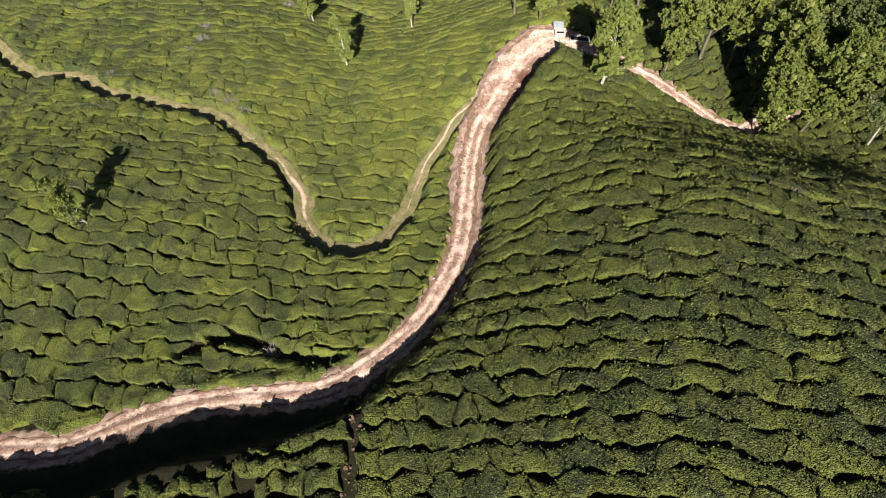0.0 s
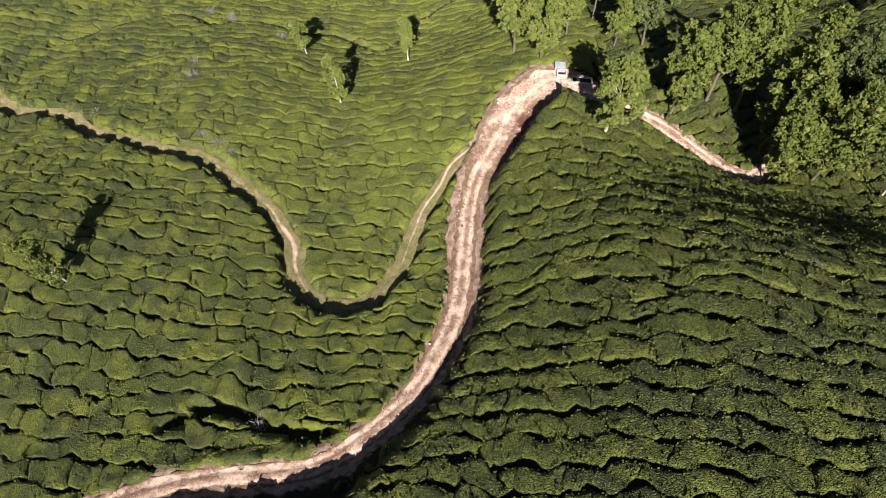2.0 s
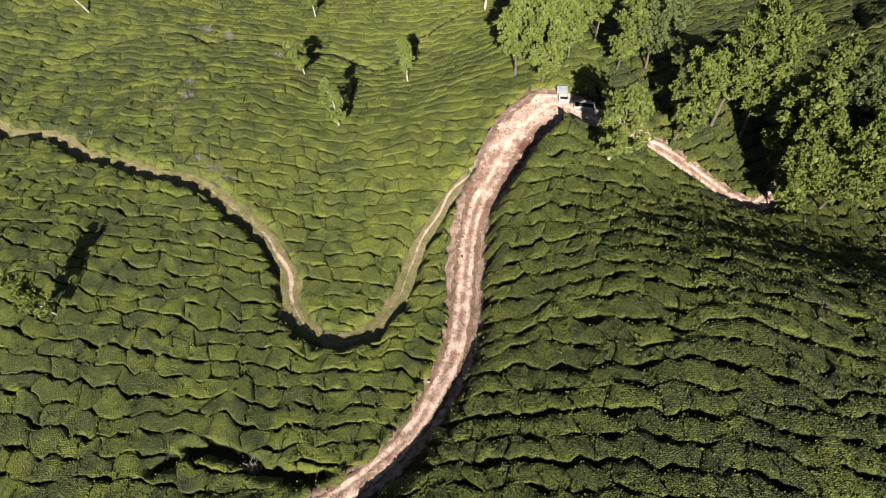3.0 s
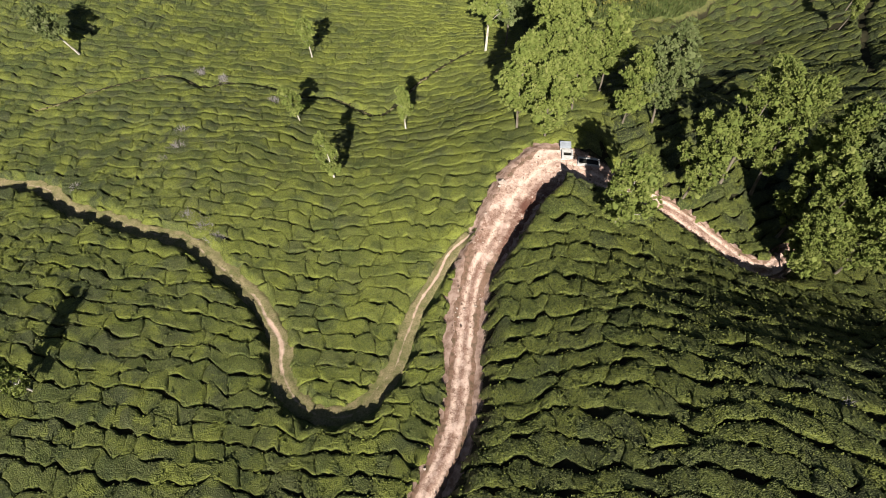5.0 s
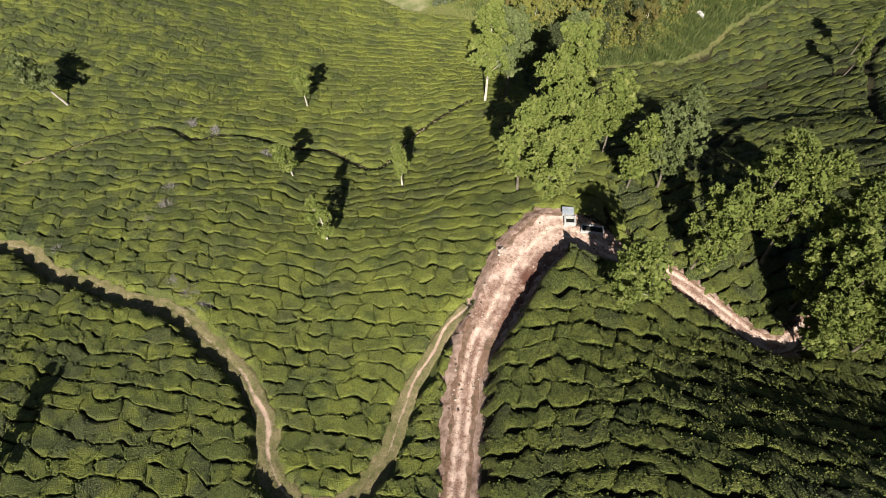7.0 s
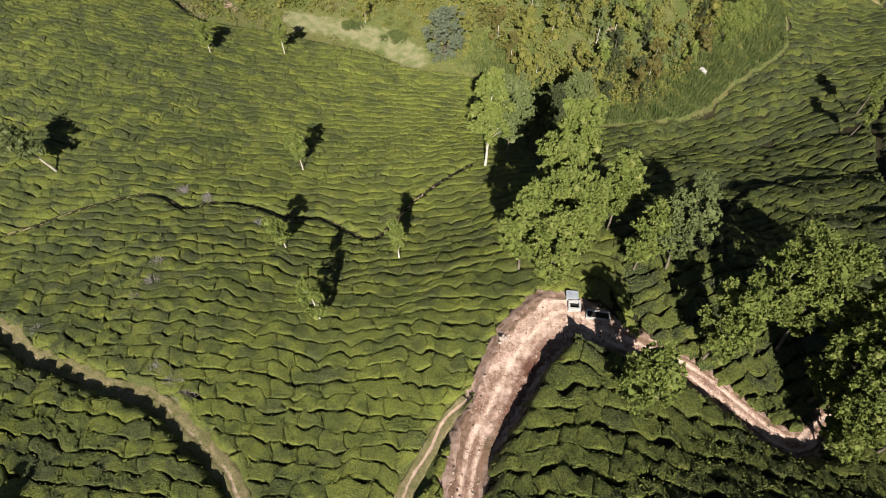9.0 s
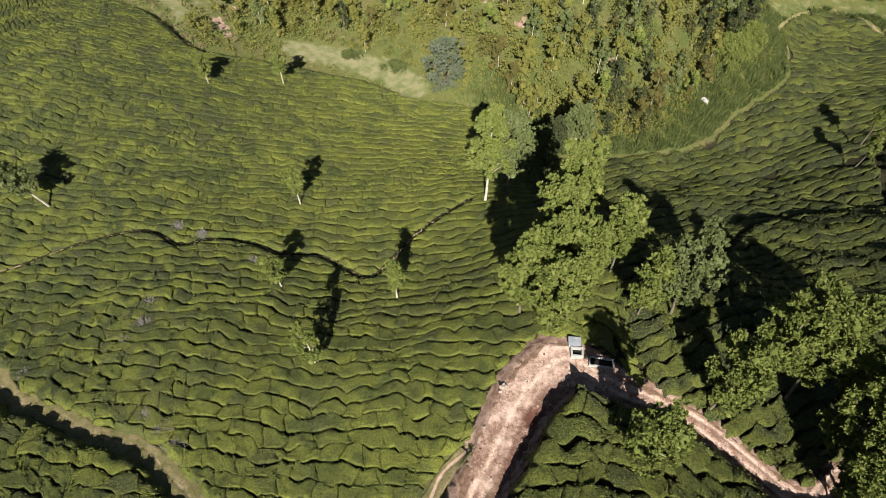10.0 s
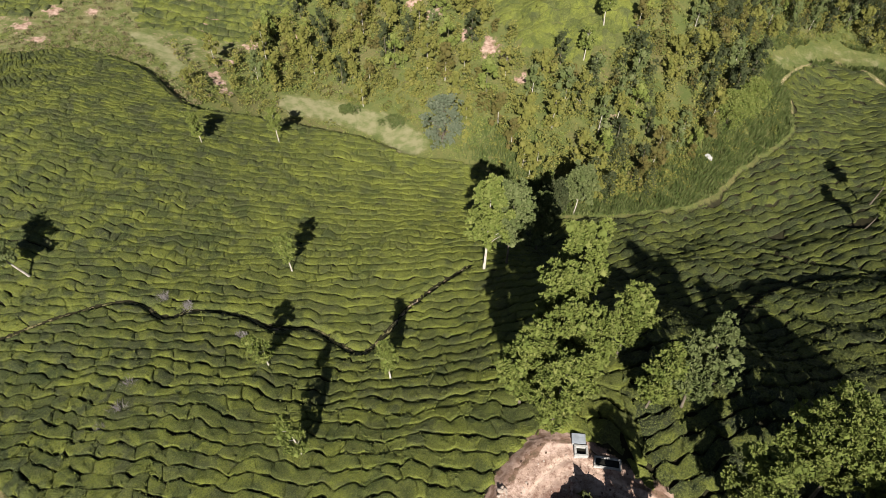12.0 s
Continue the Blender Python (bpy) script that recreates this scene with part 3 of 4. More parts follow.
def row_y(terms, x, value):
    """Where the row of that value crosses x."""
    y = value.copy()
    for _ in range(14):
        r, ry = row_value(terms, x, y)
        y = np.clip(y - np.clip((r - value) / ry, -8, 8), -80, 320)
    return y + 0.45 * ripple(x, y, 12.0, 61) + 0.24 * ripple(x, y, 5.0, 62) + 0.09 * ripple(x, y, 2.1, 63)


def seen(x, y):
    return np.abs(x) < 42 + 0.47 * np.maximum(y, 0)


RIGHT_OF_ROAD = [tuple(p) for p in ROAD[::4]] + [(46, 58), (140, 60), (140, -60), (-60, -60), (-60, 8)]
FAR_HILL = [(24, 54), (19, 64), (20, 75), (13, 98), (15, 122), (24, 121), (36, 124.5), (48, 130), (58, 135), (64, 142), (70, 147), (80, 155), (84, 166), (84, 174), (96, 188), (107, 194), (118, 184), (170, 150), (170, 58), (50, 50), (40, 45), (34, 46)]


def free_left(x, y):
    return ~inside(RIGHT_OF_ROAD, x, y) & ~inside(FAR_HILL, x - 1.3, y) & ~inside(SCRUB, x, y - 1.0) & (y > 2)


def free_right(x, y):
    return inside(RIGHT_OF_ROAD, x, y) & (y > -6)


def free_far(x, y):
    return inside(FAR_HILL, x, y - 1.2) & ~inside(SCRUB, x, y - 1.2) & ~inside(RIGHT_OF_ROAD, x, y)


def clear_of_ways(x, y):
    d, s, g = nearest(ROAD, x, y)
    ok = (d > road_half(s) + np.where(g > 0, bush_edge(s), -0.2)) & ((np.abs(x - 16.2) > 2.9) | (np.abs(y - 63.6) > 1.9)) & (np.hypot((x - 11.4) / 1.5, y - 66.0) > 1.5)
    d, s, g = nearest(PATH, x, y)
    return ok & (d > np.interp(s, (88, 98), (0.8, 0.45)))


def plant(terms, free, spacing, values, xs, seed, long=(1.6, 4.6), height=0.95, skip=0.004):
    """All bushes of a field: (x from, x to, row value, height) each, cut where the ways run."""
    rng = np.random.RandomState(seed)
    out = []
    for value in np.arange(*values, spacing):
        c = value + 0 * xs
        ok, open_to = np.ones(len(xs), bool), np.zeros(len(xs), bool)
        for v in (-0.35, 0.0, 0.35):
            y = row_y(terms, xs, c + v * spacing)
            ok &= free(xs, y) & seen(xs, y)
            open_to |= clear_of_ways(xs, y)
        ok &= open_to
        edge = np.flatnonzero(np.diff(np.r_[0, ok.astype(int), 0]))
        for a, b in zip(edge[::2], edge[1::2]):
            x, end = xs[a], xs[b - 1]
            x += rng.uniform(0, 0.3)
            while x < end - 0.5:
                n = rng.uniform(*long) * (0.6 if value > 98 and terms is ROWS_LEFT else 1.0)
                stop = x + n if end - x - n > 0.9 else end
                if rng.rand() > skip:
                    out.append((x, stop, value, height * rng.uniform(0.8, 1.2)))
                x = stop
    return out


CROSS = np.array((0.0, 0.02, 0.06, 0.13, 0.32, 0.5, 0.68, 0.87, 0.94, 0.98, 1.0))
FAR_CROSS = np.array((0.0, 0.03, 0.10, 0.37, 0.63, 0.90, 0.97, 1.0))


def furrow(x, k, spacing):
    """How the furrow below row k wanders across the slope: long bends and the round lumps of the bushes."""
    size = 2.6 + 0.9 * math.sin(k * 2.7)
    lump = np.abs(np.sin(3.1416 * (x / size + 0.9 * ripple(x, 0 * x + k * 9.1, 7.0, 91) + 43.7 * math.sin(k * 12.9898)))) ** 0.36
    strength = np.clip(0.17 + 0.13 * ripple(x, 0 * x + k * 7.7, 8.0, 95), 0.02, 0.32)
    return spacing * (0.12 * ripple(x, 0 * x + k * 5.3, 4.3, 92) + 0.06 * ripple(x, 0 * x + k * 3.1, 1.5, 94) + strength * (lump - 0.75))


def furrow_width(x, k, gap, least):
    return gap * np.clip(0.66 + 1.1 * ripple(x, 0 * x + k * 4.4, 3.2, 93), least, 2.3)


def notch(value, x):
    """How deeply two neighbours of a row are parted where they meet: mostly grown together."""
    q = math.sin(value * 12.9898 + x * 78.233) * 43758.5453 % 1.0
    near, deep = (0.22, 0.72) if value < 60 else (0.5, 0.92) if value < 96 else (0.25, 0.84)
    return 0.06 if q < near else 0.7 if q < deep else 1.05


def bush_shape(terms, a, b, value, h, spacing, gap, rng, step=0.28, shoots=16, grow=1.0, dome=0.0):
    """Points of one clipped flat-topped bush that fills its row between two furrows; returns points and faces."""
    n = b - a
    m = max(3, int(n / step))
    cut = [notch(value, e) for e in (a, b)]
    edge = 0.30 / max(n, 0.9)
    u = np.r_[-1, -1 + 0.035, -1 + edge, np.linspace(-1 + 2.4 * edge, 1 - 2.4 * edge, m), 1 - edge, 1 - 0.035, 1]
    cross = CROSS if value < 72 else FAR_CROSS
    nu, nv = len(u), len(cross)
    U, V = np.meshgrid(u, cross, indexing="ij")
    f1, f2 = rng.uniform(0, 6.28, 2)
    k = int(round(value / spacing))
    along = (a + b) / 2 + U * (n / 2 + 0.07)
    x = along + rng.uniform(-0.05, 0.05, U.shape) + 0.35 * np.sin(V * 2.4 + value * 3.0 + np.where(U < 0, a, b) * 7.0) * ease((np.abs(U) - 0.6) / 0.4)
    least = 0.0 if value < 60 else 0.38
    below, above = furrow_width(x, k, gap, least), furrow_width(x, k + 1, gap, least)
    low = value - spacing / 2 + furrow(x, k, spacing) + below / 2
    high = value + spacing / 2 + furrow(x, k + 1, spacing) - above / 2
    tip = np.where(U < 0, cut[0], cut[1]) * np.clip((np.abs(U) - (1 - 2.4 * edge)) / (2.4 * edge), 0, 1) ** 2
    w = 0.5 + (V - 0.5) * (1 - 0.24 * tip) + rng.uniform(-0.012, 0.012, U.shape)
    y = row_y(terms, x.ravel(), (low + (high - low) * w).ravel()).reshape(U.shape)
    rim = np.abs(2 * V - 1)
    side = np.interp(rim, (0, 0.4, 0.74, 0.88, 0.96, 1.0), (1.0, 1.0 - 0.06 * dome, 0.98 - 0.16 * dome, 0.90 - 0.22 * dome, 0.62 - 0.15 * dome, -0.15))
    # where a furrow closes, the bushes of two rows have grown together
    side = 1 - (1 - side) * ease(np.where(V < 0.5, below, above) / (0.55 * gap) + 0.12)
    ends = np.interp(np.abs(U), (0, 1 - 2.4 * edge, 1 - edge, 1 - 0.035, 1), (1.0, 0.96, 0.74, 0.25, -0.15))
    ends = 1 - (1 - ends) * np.where(U < 0, cut[0], cut[1])
    prof = np.minimum(side, np.minimum(ends, side * 0.3 + ends * 0.7))
    h = h * (1 - 0.42 * ease((y - 62) / 35))
    z, room = land(x, y, True)
    if not terms:
        room = np.ones_like(z)
    top = rng.uniform(-0.075, 0.075, U.shape) * (1 + 0.4 * dome) + 0.05 * np.sin(along * 2.3 + V * 5 + f1) + 0.03 * np.sin(along * 5.9 - V * 8 + f2)
    z = z + h * prof * room - 0.35 * (1 - room) + room * np.where(prof > 0.3, top, 0)
    body = np.c_[x.ravel(), y.ravel(), z.ravel()]
    # young shoots that stand out of the clipped top and its edges
    k = int(n * spacing * shoots)
    i, j = rng.randint(2, nu - 2, k), rng.randint(2, nv - 2, k)
    q = body.reshape(nu, nv, 3)
    w = rng.uniform(0, 1, (k, 1))
    c = q[i, j] * w + q[np.minimum(i + 1, nu - 3), np.minimum(j + rng.randint(0, 2, k), nv - 2)] * (1 - w)
    c[:, :2] += rng.uniform(-0.12, 0.12, (k, 2))
    c[:, 2] += rng.uniform(-0.02, 0.06, k)
    turn, size = rng.uniform(0, 6.283, k), rng.uniform(0.06, 0.13, k) * grow
    a = np.c_[0.6 * np.cos(turn), 0.6 * np.sin(turn), rng.uniform(0.2, 1.1, k)] * size[:, None]
    b = np.c_[-np.sin(turn), np.cos(turn), rng.uniform(-0.4, 0.4, k)] * (size * 0.7)[:, None]
    leaf = np.stack((c - a, c + b, c + a, c - b), 1).reshape(-1, 3)
    return np.vstack((body, leaf)), np.vstack((grid_faces(nu, nv), len(body) + np.arange(4 * k).reshape(-1, 4)))


def sow(name, label, terms, bushes, spacing, gap, seed, singles=0, centre=(0, 0), step=0.40, leafy=None, shoots=15, grow=1.0, dome=0.0):
    """Builds a field: the bushes nearest to a stretch of the plan as things of their own, the rest as one stuff."""
    rng = np.random.RandomState(seed)
    mids = np.array([((a + b) / 2, v) for a, b, v, h in bushes])
    far = np.hypot(mids[:, 0] - centre[0], mids[:, 1] - centre[1])
    own = set(np.argsort(far)[:singles].tolist())
    vs, fs, k = [], [], 0
    for i, (a, b, value, h) in enumerate(bushes):
        p, f = bush_shape(terms, a, b, value, h, spacing, gap, rng, step, shoots if value < 72 else shoots * 0.35, grow if value < 72 else 1.5, dome)
        if i in own:
            base = p.mean(0)
            base[2] = p[:, 2].min()
            ob = new("tea_bush", mesh_of("tea_bush", p - base, f, TEA_ONE))
            ob.location = base
            tagged(ob, "clipped dark green tea bush in a hillside row", "tea bush", "tea bushes of the near slope")
        else:
            vs.append(p)
            fs.append(f + k)
            k += len(p)
    if vs:
        ob = new(name, mesh_of(name, np.vstack(vs), np.vstack(fs), leafy or TEA_FIELD))
        tagged(ob, label, "tea bushes", kind="stuff")


AXIS = np.arange(-130, 160, 0.25)
lot = plant(ROWS_LEFT, free_left, 1.85, (-59.2, 190), AXIS, 5, (1.2, 4.2), 0.64, 0.0)
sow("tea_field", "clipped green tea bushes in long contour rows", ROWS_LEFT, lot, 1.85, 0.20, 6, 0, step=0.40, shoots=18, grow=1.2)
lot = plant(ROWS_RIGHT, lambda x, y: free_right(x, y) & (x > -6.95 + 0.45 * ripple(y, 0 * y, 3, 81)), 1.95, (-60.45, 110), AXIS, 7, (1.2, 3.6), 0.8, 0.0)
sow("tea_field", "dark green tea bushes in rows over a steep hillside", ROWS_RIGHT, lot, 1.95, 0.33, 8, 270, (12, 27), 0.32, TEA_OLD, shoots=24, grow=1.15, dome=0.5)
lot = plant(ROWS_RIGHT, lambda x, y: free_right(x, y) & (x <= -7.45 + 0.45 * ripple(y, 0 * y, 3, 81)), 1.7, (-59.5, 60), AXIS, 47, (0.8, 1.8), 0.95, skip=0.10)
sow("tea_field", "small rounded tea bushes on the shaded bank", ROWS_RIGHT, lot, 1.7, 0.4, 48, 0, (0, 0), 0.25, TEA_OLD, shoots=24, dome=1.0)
lot = plant(ROWS_FAR, free_far, 1.7, (20.4, 210), AXIS, 9, (2.2, 6.0), 0.68)
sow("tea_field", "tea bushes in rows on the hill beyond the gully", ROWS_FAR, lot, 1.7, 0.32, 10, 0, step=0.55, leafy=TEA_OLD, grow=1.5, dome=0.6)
for k, (plot, wide) in enumerate(((WEST_PLOT, 2.9), (NORTH_PLOT, 2.9), (EAST_PLOT, 2.2))):
    lot = plant((), lambda x, y: inside(plot, x, y), wide, (wide * (60 if wide > 2.5 else 70), 206), AXIS, 20 + k, (2.0, 3.4), 0.9 if wide > 2.5 else 0.35, 0.03 if wide > 2.5 else 0.0)
    sow("tea_plot", "yellowish green tea bushes beyond the scrub", (), lot, wide, 0.4 if wide > 2.5 else 0.12, 30 + k, 0, step=0.55, shoots=6, dome=0.6 if wide > 2.5 else 0.2)


def dry_bush(x, y, r, seed):
    """Leafless grey twigs of a dead tea bush."""
    rng = np.random.RandomState(seed)
    k = 150
    a, up = rng.uniform(0, 6.283, k), rng.uniform(0.25, 1.0, k)
    way = np.c_[np.cos(a) * (1.1 - up), np.sin(a) * (1.1 - up), up]
    way /= np.linalg.norm(way, axis=1)[:, None]
    root = np.c_[rng.normal(size=(k, 2)) * r * 0.35, np.zeros(k)]
    tip = root + way * rng.uniform(0.5, 1.0, (k, 1)) * r
    side = np.cross(way, rng.normal(size=(k, 3)))
    side *= 0.028 / (np.linalg.norm(side, axis=1)[:, None] + 1e-9)
    p = np.stack((root - side, root + side, tip + side * 0.5, tip - side * 0.5), 1).reshape(-1, 3)
    ob = new("dry_bush", mesh_of("dry_bush", p, np.arange(4 * k).reshape(-1, 4), TWIG, False))
    ob.location = (x, y, land1(x, y) + 0.1)
    tagged(ob, "leafless grey twiggy tea bush among green ones", "dry bush", "dead bushes in the tea")


for k, (x, y, r) in enumerate(((-34.6, 74.5, 1.0), (-34.3, 71.0, 1.1), (-35.3, 68.7, 0.9), (-45.6, 64.4, 0.9), (-29.6, 58.6, 1.1), (-27.4, 57.2, 1.2), (-25.6, 55.6, 1.0), (-24.5, 83.6, 0.9), (-36.5, 89.8, 1.0), (-33.0, 88.6, 0.9), (-16.0, 21.0, 0.9), (29.5, 30.5, 0.8))):
    dry_bush(x, y, r, 700 + k)


# ---- trees ----
def part(name, me, parent, label=""):
    ob = new(name, me)
    ob.parent = parent
    return tagged(ob, label)


def tube(path, radii, n=7):
    path = [Vector(p) for p in path]
    vs, fs = [], []
    for i, (p, r) in enumerate(zip(path, radii)):
        d = (path[min(i + 1, len(path) - 1)] - path[max(i - 1, 0)]).normalized()
        a = d.orthogonal().normalized()
        b = d.cross(a)
        for k in range(n):
            w = 6.2832 * k / n
            vs.append(tuple(p + (a * math.cos(w) + b * math.sin(w)) * r))
    for i in range(len(path) - 1):
        for k in range(n):
            fs.append((i * n + k, i * n + (k + 1) % n, (i + 1) * n + (k + 1) % n, (i + 1) * n + k))
    fs.append(tuple(range(n))[::-1])
    fs.append(tuple((len(path) - 1) * n + k for k in range(n)))
    return vs, fs


def leaves_at(centres, radii, count, size, rng, up=0.35):
    """Bent leaf sprays round the clump centres, thicker on their outer sides. Arrays of points and faces."""
    tot = len(centres) * count
    d = rng.normal(size=(tot, 3))
    d[:, 2] = np.where(d[:, 2] < -0.5, -d[:, 2], d[:, 2])
    d /= np.linalg.norm(d, axis=1)[:, None]
    r = np.repeat(radii, count) * rng.uniform(0.35, 1.0, tot) ** 0.5
    c = np.repeat(centres, count, axis=0) + d * r[:, None] * np.array((1, 1, 0.8))
    way = d + rng.normal(size=(tot, 3)) * 0.8
    way[:, 2] -= 0.1
    way /= np.linalg.norm(way, axis=1)[:, None]
    nor = d * 0.5 + rng.normal(size=(tot, 3)) * 0.6 + np.array((0, 0, up))
    side = np.cross(way, nor)
    side /= np.linalg.norm(side, axis=1)[:, None] + 1e-9
    nor = np.cross(side, way)
    ln = size * rng.uniform(0.6, 1.4, tot)[:, None]
    wd = ln * rng.uniform(0.28, 0.45, tot)[:, None]
    a, b = c, c + way * ln - nor * ln * 0.15
    p = np.stack((a, c + way * ln * 0.45 + side * wd + nor * ln * 0.06, b, c + way * ln * 0.45 - side * wd + nor * ln * 0.06), 1).reshape(-1, 3)
    return p, np.arange(tot * 4).reshape(-1, 4)


def ball():
    """A coarse ball of 42 points, as arrays of points and triangles."""
    bm = bmesh.new()
    bmesh.ops.create_icosphere(bm, subdivisions=2, radius=1.0)
    p, f = np.array([v.co[:] for v in bm.verts]), np.array([[v.index for v in q.verts] for q in bm.faces])
    bm.free()
    return p, f


BALL = ball()


def cores_at(centres, radii, full, rng):
    """The dense inner foliage of each clump: uneven lumps."""
    p, f = BALL
    n, k = len(centres), len(p)
    bulge = 1 + rng.uniform(-0.24, 0.24, (n, k, 1))
    pts = centres[:, None, :] + p[None] * bulge * (radii * full)[:, None, None] * np.array((1, 1, 1.2))
    return pts.reshape(-1, 3), (f[None] + (np.arange(n) * k)[:, None, None]).reshape(-1, 3)


def tufts_at(centres, radii, tufts, count, size, rng):
    """Star-shaped leaf tufts over the upper and outer sides of each clump. Arrays of points and faces."""
    tot = len(centres) * tufts
    d = rng.normal(size=(tot, 3))
    d[:, 2] = np.where(d[:, 2] < -0.25, -d[:, 2], d[:, 2])
    d /= np.linalg.norm(d, axis=1)[:, None]
    heart = np.repeat(centres, tufts, axis=0) + d * np.repeat(radii, tufts)[:, None] * rng.uniform(0.35, 1.0, (tot, 1)) ** 0.6 * np.array((1, 1, 1.1))
    c = np.repeat(heart, count, axis=0)
    n = len(c)
    way = np.repeat(d, count, axis=0) * 0.7 + np.array((0, 0, 0.55)) + rng.normal(size=(n, 3)) * 0.62
    way /= np.linalg.norm(way, axis=1)[:, None]
    side = np.cross(way, rng.normal(size=(n, 3)))
    side /= np.linalg.norm(side, axis=1)[:, None] + 1e-9
    nor = np.cross(side, way)
    ln = size * rng.uniform(0.6, 1.35, (n, 1))
    wd = ln * rng.uniform(0.2, 0.34, (n, 1))
    p = np.stack((c, c + way * ln * 0.55 + side * wd, c + way * ln - nor * ln * 0.12, c + way * ln * 0.55 - side * wd), 1).reshape(-1, 3)
    return p, np.arange(n * 4).reshape(-1, 4)


def tree(name, label, x, y, height, spread, leaf, barkm, seed, start=0.35, lean=(0, 0), clumps=26, count=150, size=0.34, clump=1.0, thick=0.02, category="tree", group="", limbs=99, tufts=0, full=0.55):
    rng = np.random.RandomState(seed)
    root = tagged(new(name), label, category, group)
    trunk_r = max(0.07, height * thick)
    bend = rng.uniform(-0.04, 0.04, 2) * height

    def axis(f):
        return np.array((lean[0] * f * height + bend[0] * math.sin(3.1 * f), lean[1] * f * height + bend[1] * math.sin(2.6 * f), f * height * 0.93))

    fr = np.linspace(0, 1, 9)
    vs, fs = tube([axis(f) - (np.array((0, 0, 0.4)) if f == 0 else 0) for f in fr], [trunk_r * (1.15 - f * 0.98) * (1.35 if f == 0 else 1) for f in fr])
    part("trunk", mesh_of("trunk", vs, fs, barkm), root)
    cs, rs = [], []
    turn = rng.uniform(0, 6.28)
    for k in range(clumps):
        f = start + (1 - start) * ((k + 0.5) / clumps)
        q = (f - start) / (1 - start)
        reach = spread * (math.sin(math.pi * min(1, 0.18 + 0.74 * q)) ** 0.8) * rng.uniform(0.35, 1.05)
        turn += 2.4 + rng.uniform(-0.5, 0.5)
        tip = axis(f) + np.array((math.cos(turn) * reach, math.sin(turn) * reach, reach * rng.uniform(0.05, 0.45)))
        if reach > spread * 0.45 and k % 2 == 0 and limbs > 0:
            limbs -= 1
            base = axis(max(0.1, f - 0.12))
            mid = (base + tip) / 2 + np.array((0, 0, 0.08 * reach))
            vs, fs = tube([base, mid, tip], [trunk_r * 0.38 * (1.1 - f * 0.6), trunk_r * 0.25, trunk_r * 0.1], 5)
            part("branch", mesh_of("branch", vs, fs, barkm), root)
        for _ in range(1 if tufts else 2):
            cs.append(tip + rng.normal(size=3) * clump * 0.45)
            rs.append(clump * rng.uniform(0.55, 1.1))
    cs.append(axis(1.0))
    rs.append(clump * 0.8)
    if tufts:
        p, f = tufts_at(np.array(cs), np.array(rs), tufts, count, size, rng)
        q, g = cores_at(np.array(cs), np.array(rs), full, rng)
        p, f = np.vstack((p, q)), f.tolist() + (g + len(p)).tolist()
    else:
        p, f = leaves_at(np.array(cs), np.array(rs), count // 2, size, rng)
    part("crown", mesh_of("crown", p, f, leaf, False), root, "crown of loose leafy clumps")
    root.location = (x, y, land1(x, y) - 0.05)
    return root


